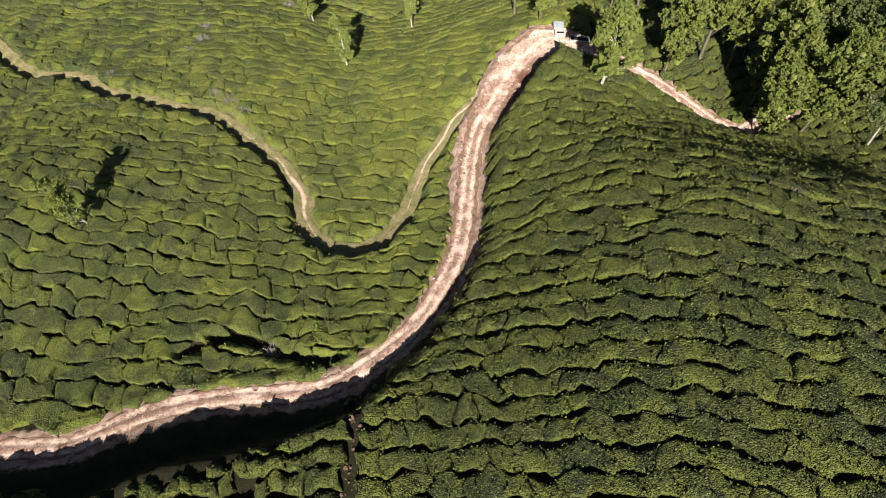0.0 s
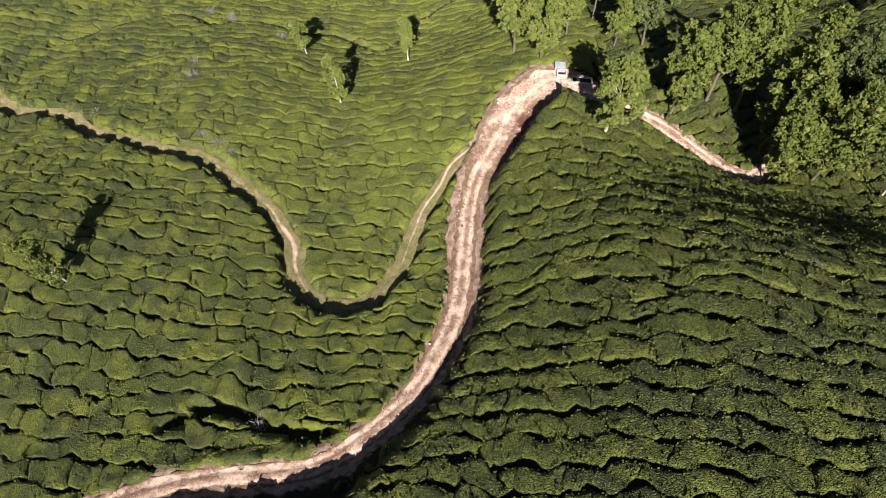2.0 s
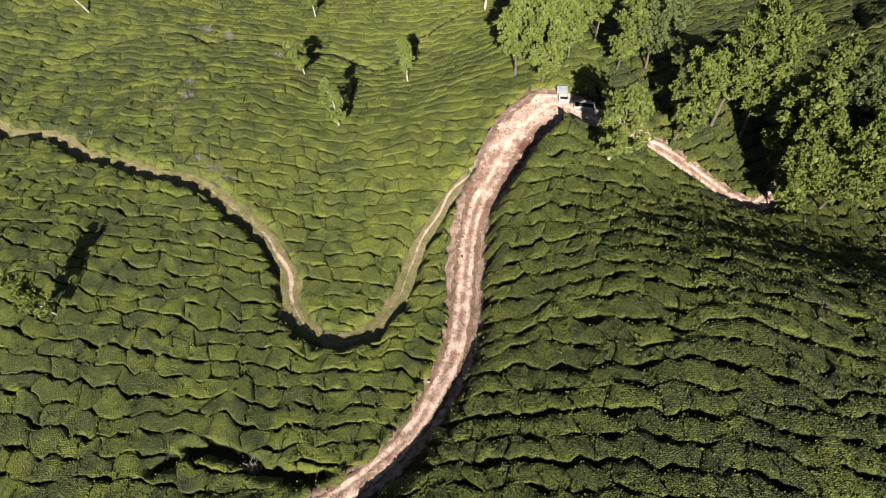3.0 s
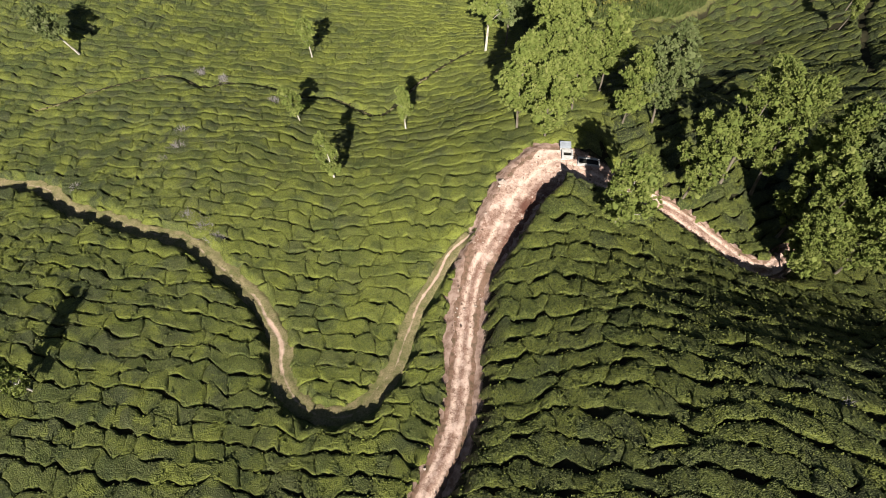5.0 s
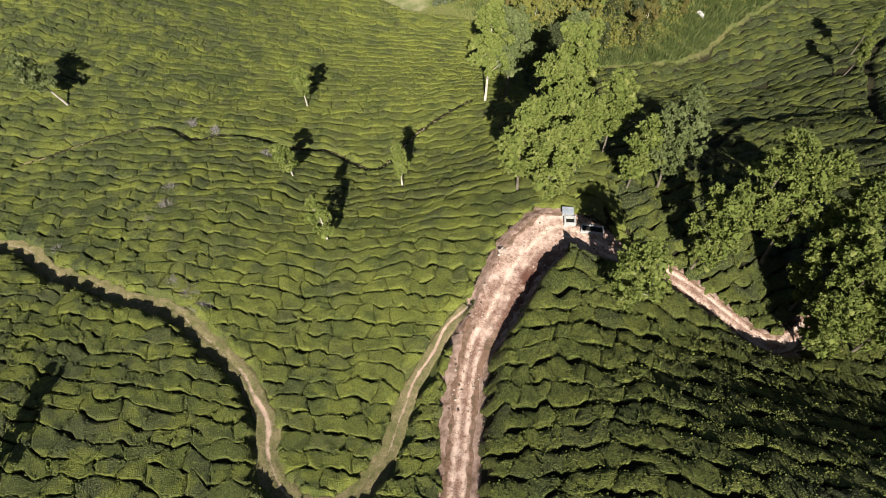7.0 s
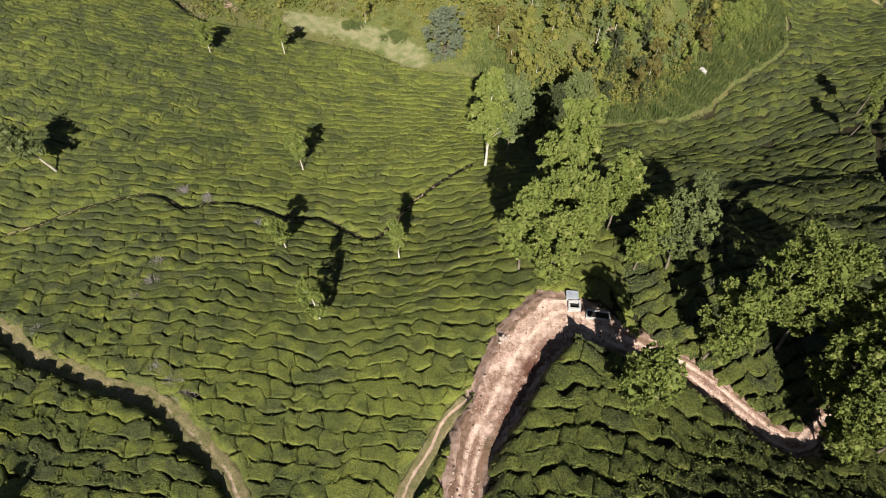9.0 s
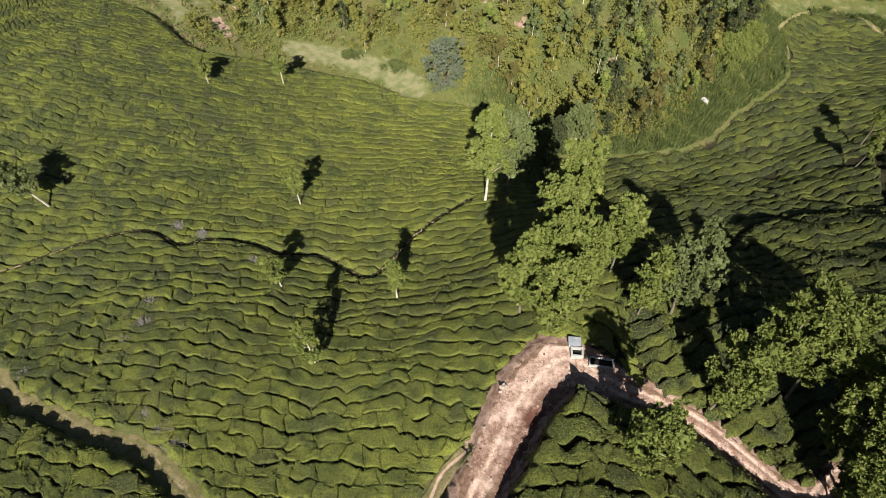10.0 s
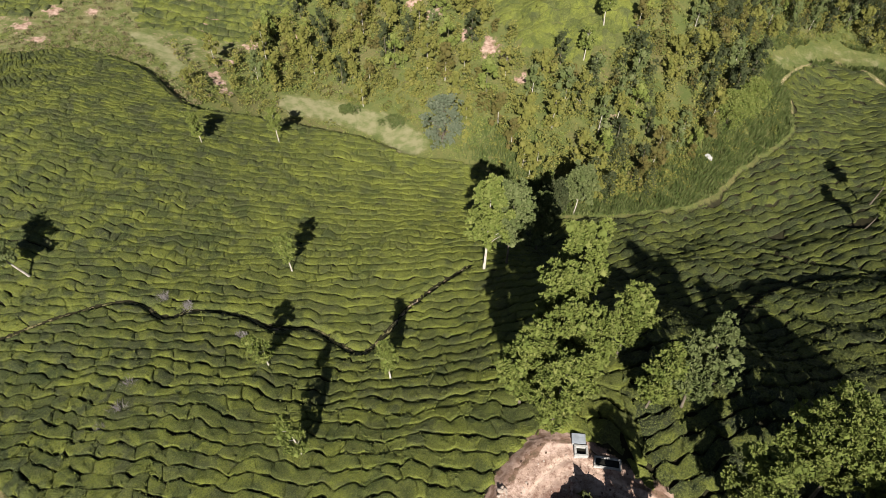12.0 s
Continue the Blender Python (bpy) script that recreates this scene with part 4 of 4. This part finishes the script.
OAK = "tall silver oak with a pale trunk among tea bushes"
GROVE = "broad leafy green tree in the roadside grove"
for k, (x, y, h, r, start, leaf, barkm, lab) in enumerate((
    (7.3, 97.8, 19.5, 2.8, 0.4, LEAF_OAK, BARK_PALE, "tall tree with white trunk at the grove's edge"),
    (10.6, 98.9, 17.0, 2.5, 0.35, LEAF_GREY, BARK_BROWN, "tall grey-green tree at the grove's edge"),
    (13.4, 76.5, 16.0, 2.6, 0.3, LEAF_OAK, BARK_BROWN, GROVE),
    (16.2, 82.8, 18.0, 3.0, 0.3, LEAF_OAK, BARK_BROWN, GROVE),
    (9.6, 70.2, 15.0, 2.2, 0.3, LEAF_OAK, BARK_BROWN, GROVE),
    (12.6, 67.3, 13.0, 2.5, 0.25, LEAF_OAK, BARK_BROWN, GROVE),
    (13.6, 72.0, 14.0, 2.3, 0.3, LEAF_OAK, BARK_BROWN, GROVE),
    (16.2, 71.6, 12.0, 2.0, 0.3, LEAF_OAK, BARK_BROWN, GROVE),
    (20.0, 75.0, 13.0, 1.5, 0.35, LEAF_OAK, BARK_BROWN, GROVE),
    (21.6, 68.5, 11.5, 1.3, 0.2, LEAF_OAK, BARK_BROWN, GROVE),
    (25.2, 68.6, 15.0, 2.1, 0.3, LEAF_GREY, BARK_BROWN, "grey-green leafy tree in the roadside grove"),
    (27.3, 58.6, 14.5, 2.4, 0.3, LEAF_OAK, BARK_BROWN, GROVE),
    (32.6, 61.5, 20.0, 2.5, 0.3, LEAF_OAK, BARK_BROWN, GROVE),
    (42.8, 56.3, 19.0, 2.7, 0.3, LEAF_GREY, BARK_BROWN, "grey-green leafy tree in the roadside grove"),
    (36.3, 60.5, 19.5, 2.1, 0.3, LEAF_OAK, BARK_BROWN, GROVE),
    (40.6, 59.0, 18.5, 2.1, 0.3, LEAF_OAK, BARK_BROWN, GROVE),
    (38.6, 52.0, 14.5, 2.4, 0.3, LEAF_OAK, BARK_BROWN, GROVE),
    (38.0, 55.0, 17.0, 2.5, 0.25, LEAF_OAK, BARK_BROWN, GROVE),
    (37.2, 49.8, 11.0, 1.9, 0.25, LEAF_OAK, BARK_BROWN, GROVE),
    (42.0, 49.5, 15.5, 2.7, 0.3, LEAF_OAK, BARK_BROWN, GROVE),
    (45.0, 52.5, 18.0, 2.8, 0.3, LEAF_GREY, BARK_BROWN, "grey-green leafy tree in the roadside grove"),
    (46.6, 57.5, 17.0, 2.7, 0.3, LEAF_OAK, BARK_BROWN, GROVE),
    (48.3, 46.4, 13.0, 2.9, 0.45, LEAF_GREY, BARK_PALE, "grey-green leafy tree in the roadside grove"),
    (25.0, 121.0, 12.0, 2.4, 0.45, LEAF_GREY, BARK_PALE, "slender pale-trunked tree at the scrub's edge"),
    (20.5, 117.0, 11.5, 1.9, 0.35, LEAF_DARK, BARK_BROWN, "slender dark tree at the scrub's edge"),
    (16.5, 108.0, 13.5, 2.1, 0.35, LEAF_GREY, BARK_BROWN, "slender grey-green tree at the scrub's edge"),
)):
    tree("grove_tree", lab, x, y, h, r, leaf, barkm, 100 + k, start, clumps=int(24 * r + 8), count=14, size=0.38, clump=0.80, thick=0.009, group="roadside grove", limbs=8, tufts=12)
tree("silver_oak", "leafy young silver oak beside the clay track", 18.1, 53.0, 13.5, 2.3, LEAF_OAK, BARK_PALE, 140, 0.2, (-0.07, -0.14), 58, 15, 0.34, 0.72, thick=0.012, tufts=12)
for k, (x, y, h, r, start, lean) in enumerate((
    (-13.4, 66.5, 9.2, 1.15, 0.22, (-0.06, 0)),
    (-19.8, 79.0, 6.8, 1.0, 0.35, (-0.16, 0)),
    (-4.7, 77.3, 8.2, 0.85, 0.3, (-0.02, 0)),
    (-21.2, 98.5, 8.0, 1.3, 0.45, (-0.08, 0)),
    (-37.2, 35.6, 8.0, 1.2, 0.2, (-0.12, 0)),
    (-42.4, 128.0, 7.0, 1.2, 0.35, (-0.1, 0)),
    (-30.8, 135.0, 8.0, 1.2, 0.45, (0, 0)),
    (78.0, 119.2, 10.0, 0.9, 0.45, (0.05, 0)),
    (82.6, 126.6, 11.0, 0.9, 0.5, (0.04, 0)),
    (29.9, 157.5, 8.0, 1.5, 0.4, (0, 0)),
    (34.0, 163.2, 9.0, 1.6, 0.45, (0, 0)),
)):
    tree("silver_oak", "slim young silver oak with pale trunk among tea", x, y, h, r, LEAF_OAK, BARK_BROWN if x > 70 else BARK_PALE, 160 + k, start, lean, 24, 13, 0.30, 0.56, 0.013, tufts=11, group="shade trees in the tea")
tree("silver_oak", "leaning silver oak with forked pale trunk", -54.6, 92.1, 9.5, 1.9, LEAF_GREY, BARK_PALE, 181, 0.45, (-0.36, 0.02), 30, 14, 0.34, 0.8, 0.016, tufts=12, group="shade trees in the tea")
tree("eucalyptus", "round blue-green young tree in the grass", 0.6, 142.6, 11.5, 4.0, LEAF_BLUE, BARK_BROWN, 182, 0.05, clumps=100, count=14, size=0.36, clump=0.95, tufts=10, full=0.35)
for _k, (_x, _y, _h, _r) in enumerate(((61.5, 150.5, 8.5, 3.2), (66.0, 154.0, 8.0, 2.8))):
    tree("broadleaf_tree", "broad light green tree at the thicket's foot", _x, _y, _h, _r, LEAF_OAK, BARK_BROWN, 190 + _k, 0.1, clumps=34, count=200, size=0.34, clump=1.0, limbs=6)


# ---- scrub beyond the tea ----
def in_scrub(x, y, margin):
    ok = inside(SCRUB, x, y) & seen(x, y) & (y < 228)
    ok &= nearest(EDGE, x, y)[0] > margin
    for plot in (WEST_PLOT, NORTH_PLOT, EAST_PLOT):
        ok &= ~inside(plot, x, y)
    for line, w in ((MEADOW, 4.0), (FAR_MEADOW, 3.6), (WEST_MEADOW, 2.2)):
        ok &= nearest(line, x, y)[0] > w + 0.5 * ripple(x, y, 5, 85)
    for a, b, p, q in CLAY_PATCHES:
        ok &= ((x - a) / p) ** 2 + ((y - b) / q) ** 2 > 0.8
    return ok


def wooded(x, y):
    """How thickly young trees stand: open by the gully on the west, close on the east and north."""
    west = np.interp(x, (-70, -48, -36, 0, 15, 40), (0.0, 0.4, 0.85, 0.8, 0.9, 1.0))
    north = np.interp(y + 0.2 * x, (138, 150, 162), (0.3, 0.75, 1.0))
    return np.where(x > 10, west, west * north) + 0.18 * ripple(x, y, 22, 71)


def scrub_trees():
    rng = np.random.RandomState(300)
    kinds = []
    for k, (leaf, h, r, lab) in enumerate((
        (LEAF_YOUNG, 6.6, 1.5, "bushy yellow-green sapling on the scrub slope"),
        (LEAF_YOUNG, 8.4, 1.5, "tall yellow-green sapling on the scrub slope"),
        (LEAF_OAK, 7.0, 1.8, "leafy green sapling on the scrub slope"),
        (LEAF_RUST, 7.6, 1.4, "rusty brown-green sapling on the scrub slope"),
        (LEAF_DARK, 9.0, 1.9, "dark green sapling on the scrub slope"),
        (LEAF_GREY, 8.2, 1.7, "grey-green sapling on the scrub slope"),
    )):
        kinds.append(tree("sapling", lab, 0, 0, h, r, leaf, BARK_PALE if k % 2 else BARK_BROWN, 310 + k, 0.12, clumps=13, count=5, size=0.42, clump=0.95, thick=0.011, category="sapling", group="saplings of the scrub slope", limbs=2, tufts=9, full=0.6))
    x, y = rng.uniform(-70, 135, 9000), rng.uniform(124, 228, 9000)
    ok = in_scrub(x, y, np.interp(x, (0, 40, 58), (4.5, 4.5, 9.5))) & (rng.uniform(0, 1, 9000) < wooded(x, y))
    spots = []
    for px, py in zip(x[ok], y[ok]):
        if all((px - a) ** 2 + (py - b) ** 2 > 8.0 for a, b in spots):
            spots.append((px, py))
        if len(spots) >= 345:
            break
    zs = land(np.array([p[0] for p in spots]), np.array([p[1] for p in spots]))
    for n, ((px, py), z) in enumerate(zip(spots, zs)):
        odds = (0.34, 0.24, 0.14, 0.12, 0.07, 0.09) if px < 32 else (0.16, 0.10, 0.06, 0.14, 0.36, 0.18) if py > 160 else (0.28, 0.20, 0.12, 0.10, 0.16, 0.14)
        k = int(rng.choice(6, p=odds))
        s = rng.uniform(0.65, 1.15)
        m = Matrix.LocRotScale((px, py, z - 0.1), Euler((0, 0, rng.uniform(0, 6.28))), None)
        if n < 6:
            kinds[n].matrix_basis = Matrix.Translation((px, py, z - 0.1))
        else:
            c = copy_thing(kinds[k], m)
            c.scale = (s, s, s * rng.uniform(0.85, 1.15))


def undergrowth(name, label, leaf, n, margin, tall, size, seed, count=34, most=999.0, low=-0.5, stretch=1.0, west=-999.0, east=999.0):
    """Low growth over the slope as one stuff: leafy clumps, stretched upward where they are young stems."""
    rng = np.random.RandomState(seed)
    x, y = rng.uniform(-115, 140, n), rng.uniform(114, 228, n)
    d, s, g = nearest(EDGE, x, y)
    ok = in_scrub(x, y, np.interp(x, (0, 40, 58), (4.5, 4.5, 9.5)) if stretch > 1 else margin) & (d < most) & (ripple(x, y, 14, seed + 1) > low) & (x > west) & (x < east)
    if stretch > 1:
        ok &= rng.uniform(0, 1, n) < wooded(x, y)
    x, y = x[ok], y[ok]
    r = rng.uniform(0.5, 1.3, len(x)) * tall
    z = land(x, y)
    cs, rs = [np.c_[x, y, z + r * 0.5]], [r]
    for k in range(1, int(stretch)):
        cs.append(np.c_[x + rng.normal(size=len(x)) * 0.25, y + rng.normal(size=len(x)) * 0.25, z + r * (0.5 + 1.15 * k)])
        rs.append(r * (1 - 0.13 * k))
    p, f = leaves_at(np.vstack(cs), np.hstack(rs), count, size, rng)
    tagged(new(name, mesh_of(name, p, f, leaf, False)), label, "undergrowth", kind="stuff")


strip("edge_path", EDGE[np.searchsorted(np.cumsum(np.r_[0, np.hypot(*np.diff(EDGE, axis=0).T)]), 205):][:150], None, lambda s: 0.45 + 0.12 * ripple(s, 0 * s, 9, 53), PATH_MAT, path_profile, "narrow grassy path along the tea's edge", "path", 7, 0.08)
scrub_trees()
undergrowth("undergrowth", "low yellow-green shrubs covering the scrub slope", LEAF_YOUNG, 11000, 3.0, 0.8, 0.36, 330, 18, west=-56)
undergrowth("undergrowth", "low green shrubs along the scrub's foot", LEAF_OAK, 16000, 0.5, 0.5, 0.26, 340, 12, most=12.0, low=-2.0)
undergrowth("undergrowth", "green undergrowth on the scrub slope", LEAF_OAK, 7000, 5.0, 0.85, 0.34, 345, 16, west=-48)
undergrowth("undergrowth", "brownish low shrubs on the scrub slope", LEAF_RUST, 4000, 3.0, 0.7, 0.32, 350, 16, west=-60, east=10)
undergrowth("reeds", "dry brownish reeds above the tea", LEAF_DRY, 11000, 0.6, 0.5, 0.34, 352, 14, low=-2.0, east=-46)
undergrowth("thicket", "dense yellow-green young stems on the scrub slope", LEAF_YOUNG, 1700, 8.0, 1.2, 0.44, 355, 34, low=-1.2, stretch=3)
undergrowth("thicket", "dark green young stems on the scrub slope", LEAF_DARK, 700, 9.0, 1.2, 0.42, 358, 40, low=-0.6, stretch=5, west=28)
undergrowth("thicket", "rusty young stems on the scrub slope", LEAF_RUST, 420, 7.0, 1.05, 0.42, 359, 40, low=-0.6, stretch=4)


def reeds(name, label, leaf, n, most, west, seed):
    """Upright blades along the foot of the slope as one stuff."""
    rng = np.random.RandomState(seed)
    x, y = rng.uniform(west, 118, n), rng.uniform(116, 200, n)
    d = nearest(EDGE, x, y)[0]
    ok = in_scrub(x, y, 0.5) & (d < most * rng.uniform(0.5, 1.1, n)) & (ripple(x, y, 4, seed) > -0.9) & (rng.uniform(0, 1, n) < (x - west) / 12.0)
    x, y = x[ok], y[ok]
    k = len(x)
    tall = rng.uniform(0.5, 1.5, k) * (1 + 0.35 * ripple(x, y, 6, seed + 1))
    a = rng.uniform(0, 6.283, k)
    base = np.c_[x, y, land(x, y)]
    side = np.c_[np.cos(a), np.sin(a), 0 * a] * rng.uniform(0.06, 0.16, (k, 1))
    tip = base + np.c_[rng.normal(size=(k, 2)) * 0.28, np.ones(k)] * tall[:, None]
    mid = base + (tip - base) * 0.55
    p = np.stack((base - side * 0.6, base + side * 0.6, mid + side, tip, mid - side), 1).reshape(-1, 3)
    tagged(new(name, mesh_of(name, p, np.arange(5 * k).reshape(-1, 5), leaf, False)), label, "reeds", kind="stuff")


reeds("reeds", "tall fresh green reeds along the gully", LEAF_REED, 330000, 11.0, 3, 380)


def round_shrub(x, y, r, seed):
    rng = np.random.RandomState(seed)
    a = rng.uniform(0, 6.28, 26)
    q = np.sqrt(rng.uniform(0, 1, 26)) * r
    c = np.c_[np.cos(a) * q * 1.2, np.sin(a) * q * 0.8, 0.3 + 0.5 * (1 - (q / r) ** 2)]
    p, f = leaves_at(c, np.full(26, 0.7), 50, 0.3, rng)
    ob = new("round_shrub", mesh_of("round_shrub", p, f, LEAF_REED, False))
    ob.location = (x, y, land1(x, y) - 0.1)
    tagged(ob, "low rounded green shrub in the grassy clearing", "shrub", "shrubs of the clearing")


round_shrub(-20.0, 152.8, 1.9, 361)
round_shrub(-10.1, 149.4, 2.5, 362)


RILL = []
_rng = random.Random(500)
for _k in range(34):
    _y = _rng.uniform(3, 17)
    _r = _rng.uniform(0.06, 0.2)
    RILL.append((-7.2 + 0.45 * float(ripple(np.array([_y]), np.zeros(1), 3, 81)[0]) + _rng.gauss(0, 0.28), _y, _r))


# ---- stones, tank and trough by the bend ----
def rock(name, x, y, size, seed, label, category="stone", group="", mat=None):
    rng = random.Random(seed)
    bm = bmesh.new()
    bmesh.ops.create_icosphere(bm, subdivisions=2, radius=1.0)
    a, b, c = (rng.uniform(0, 6.28) for _ in range(3))
    for v in bm.verts:
        k = 1 + 0.22 * math.sin(2.3 * v.co.x + a) + 0.2 * math.sin(2.9 * v.co.y + b) + 0.12 * math.sin(5 * v.co.z + c) + rng.uniform(-0.07, 0.07)
        v.co = Vector((v.co.x * size[0] * k, v.co.y * size[1] * k, v.co.z * size[2] * k))
    me = bpy.data.meshes.new(name)
    bm.to_mesh(me)
    bm.free()
    me.materials.append(mat or STONE)
    ob = new(name, me)
    ob.location = (x, y, land1(x, y) + size[2] * 0.45)
    ob.rotation_euler = (0, 0, rng.uniform(0, 6.28))
    return tagged(ob, label, category, group)


for _k, (_x, _y, _r) in enumerate(((7.1, 60.3, 0.3), (7.5, 60.5, 0.24), (7.2, 60.7, 0.2), (6.9, 59.9, 0.18), (7.6, 60.1, 0.16))):
    rock("pale_stone", _x, _y, (_r, _r * 0.8, _r * 0.6), 390 + _k, "pale whitish stone heaped at the road's edge", "stone", "stones heaped by the road")
rock("boulder", 56.5, 142.1, (0.75, 0.5, 1.0), 402, "large pale grey boulder in the scrub", mat=WHITE_STONE)
for _k, (_x, _y, _r) in enumerate(RILL):
    rock("stone", _x, _y, (_r, _r * 0.8, _r * 0.6), 520 + _k, "brown stone lying in the dry rill", "stone", "stones of the dry rill", BROWN_STONE)
_rng = random.Random(403)
for _k in range(120):
    _s = _rng.uniform(60, 90) if _k % 4 else _rng.uniform(2, 120)
    _i = min(len(ROAD) - 2, int(_s * 2))
    _t = ROAD[_i + 1] - ROAD[_i]
    _t = _t / np.linalg.norm(_t)
    _o = _rng.choice((-1, 1)) * float(road_half(np.array([_s]))[0]) * (_rng.uniform(0.75, 1.05) if _k % 4 == 0 else _rng.uniform(0.25, 1.1))
    _r = _rng.uniform(0.05, 0.13)
    rock("stone", float(ROAD[_i][0] + _t[1] * _o), float(ROAD[_i][1] - _t[0] * _o), (_r, _r * 0.8, _r * 0.6), 410 + _k, "small brown stone lying on the clay road" if _k % 3 == 0 else "small pale stone lying on the clay road", "stone", "loose stones on the road", BROWN_STONE if _k % 3 == 0 else STONE)


def box(name, sx, sy, sz, at, mat, parent, label="", bevel=0.03):
    bm = bmesh.new()
    bmesh.ops.create_cube(bm, size=1.0)
    for v in bm.verts:
        v.co = Vector((v.co.x * sx, v.co.y * sy, v.co.z * sz))
    bmesh.ops.bevel(bm, geom=bm.edges[:], offset=bevel, segments=2, affect="EDGES")
    me = bpy.data.meshes.new(name)
    bm.to_mesh(me)
    bm.free()
    me.materials.append(mat)
    ob = part(name, me, parent, label)
    ob.location = at
    return ob


def basin(name, label, category, x, y, z, turn, sx, sy, h, wall, water):
    root = tagged(new(name), label, category)
    root.location, root.rotation_euler = (x, y, z), (0, 0, radians(turn))
    box("wall", sx, wall, h, (0, -sy / 2 + wall / 2, h / 2 - 0.2), CONCRETE, root)
    box("wall", sx, wall, h, (0, sy / 2 - wall / 2, h / 2 - 0.2), CONCRETE, root)
    box("wall", wall, sy - 2 * wall - 0.006, h, (-sx / 2 + wall / 2, 0, h / 2 - 0.204), CONCRETE, root)
    box("wall", wall, sy - 2 * wall - 0.006, h, (sx / 2 - wall / 2, 0, h / 2 - 0.204), CONCRETE, root)
    box("water", sx - 2 * wall - 0.01, sy - 2 * wall - 0.01, 0.1, (0, 0, h - 0.2 - water), DARK_WATER, root, "dark standing water", 0.005)
    return root


_z = land1(14.6, 63.6)
_tank = basin("water_tank", "small open whitewashed concrete water tank by the bend", "water tank", 14.75, 64.0, _z, -4, 1.3, 1.1, 0.75, 0.2, 0.45)
box("pump_cover", 1.3, 1.0, 0.12, (-0.22, 1.1, 0.62), SHEET, _tank, "grey sheet-metal cover on low walls")
box("cover_wall", 1.15, 0.85, 0.8, (-0.22, 1.1, 0.15), CONCRETE, _tank)
basin("stone_trough", "long low concrete trough with dark water", "trough", 17.1, 62.9, land1(17.1, 62.9), -9, 2.5, 1.05, 0.5, 0.16, 0.22)
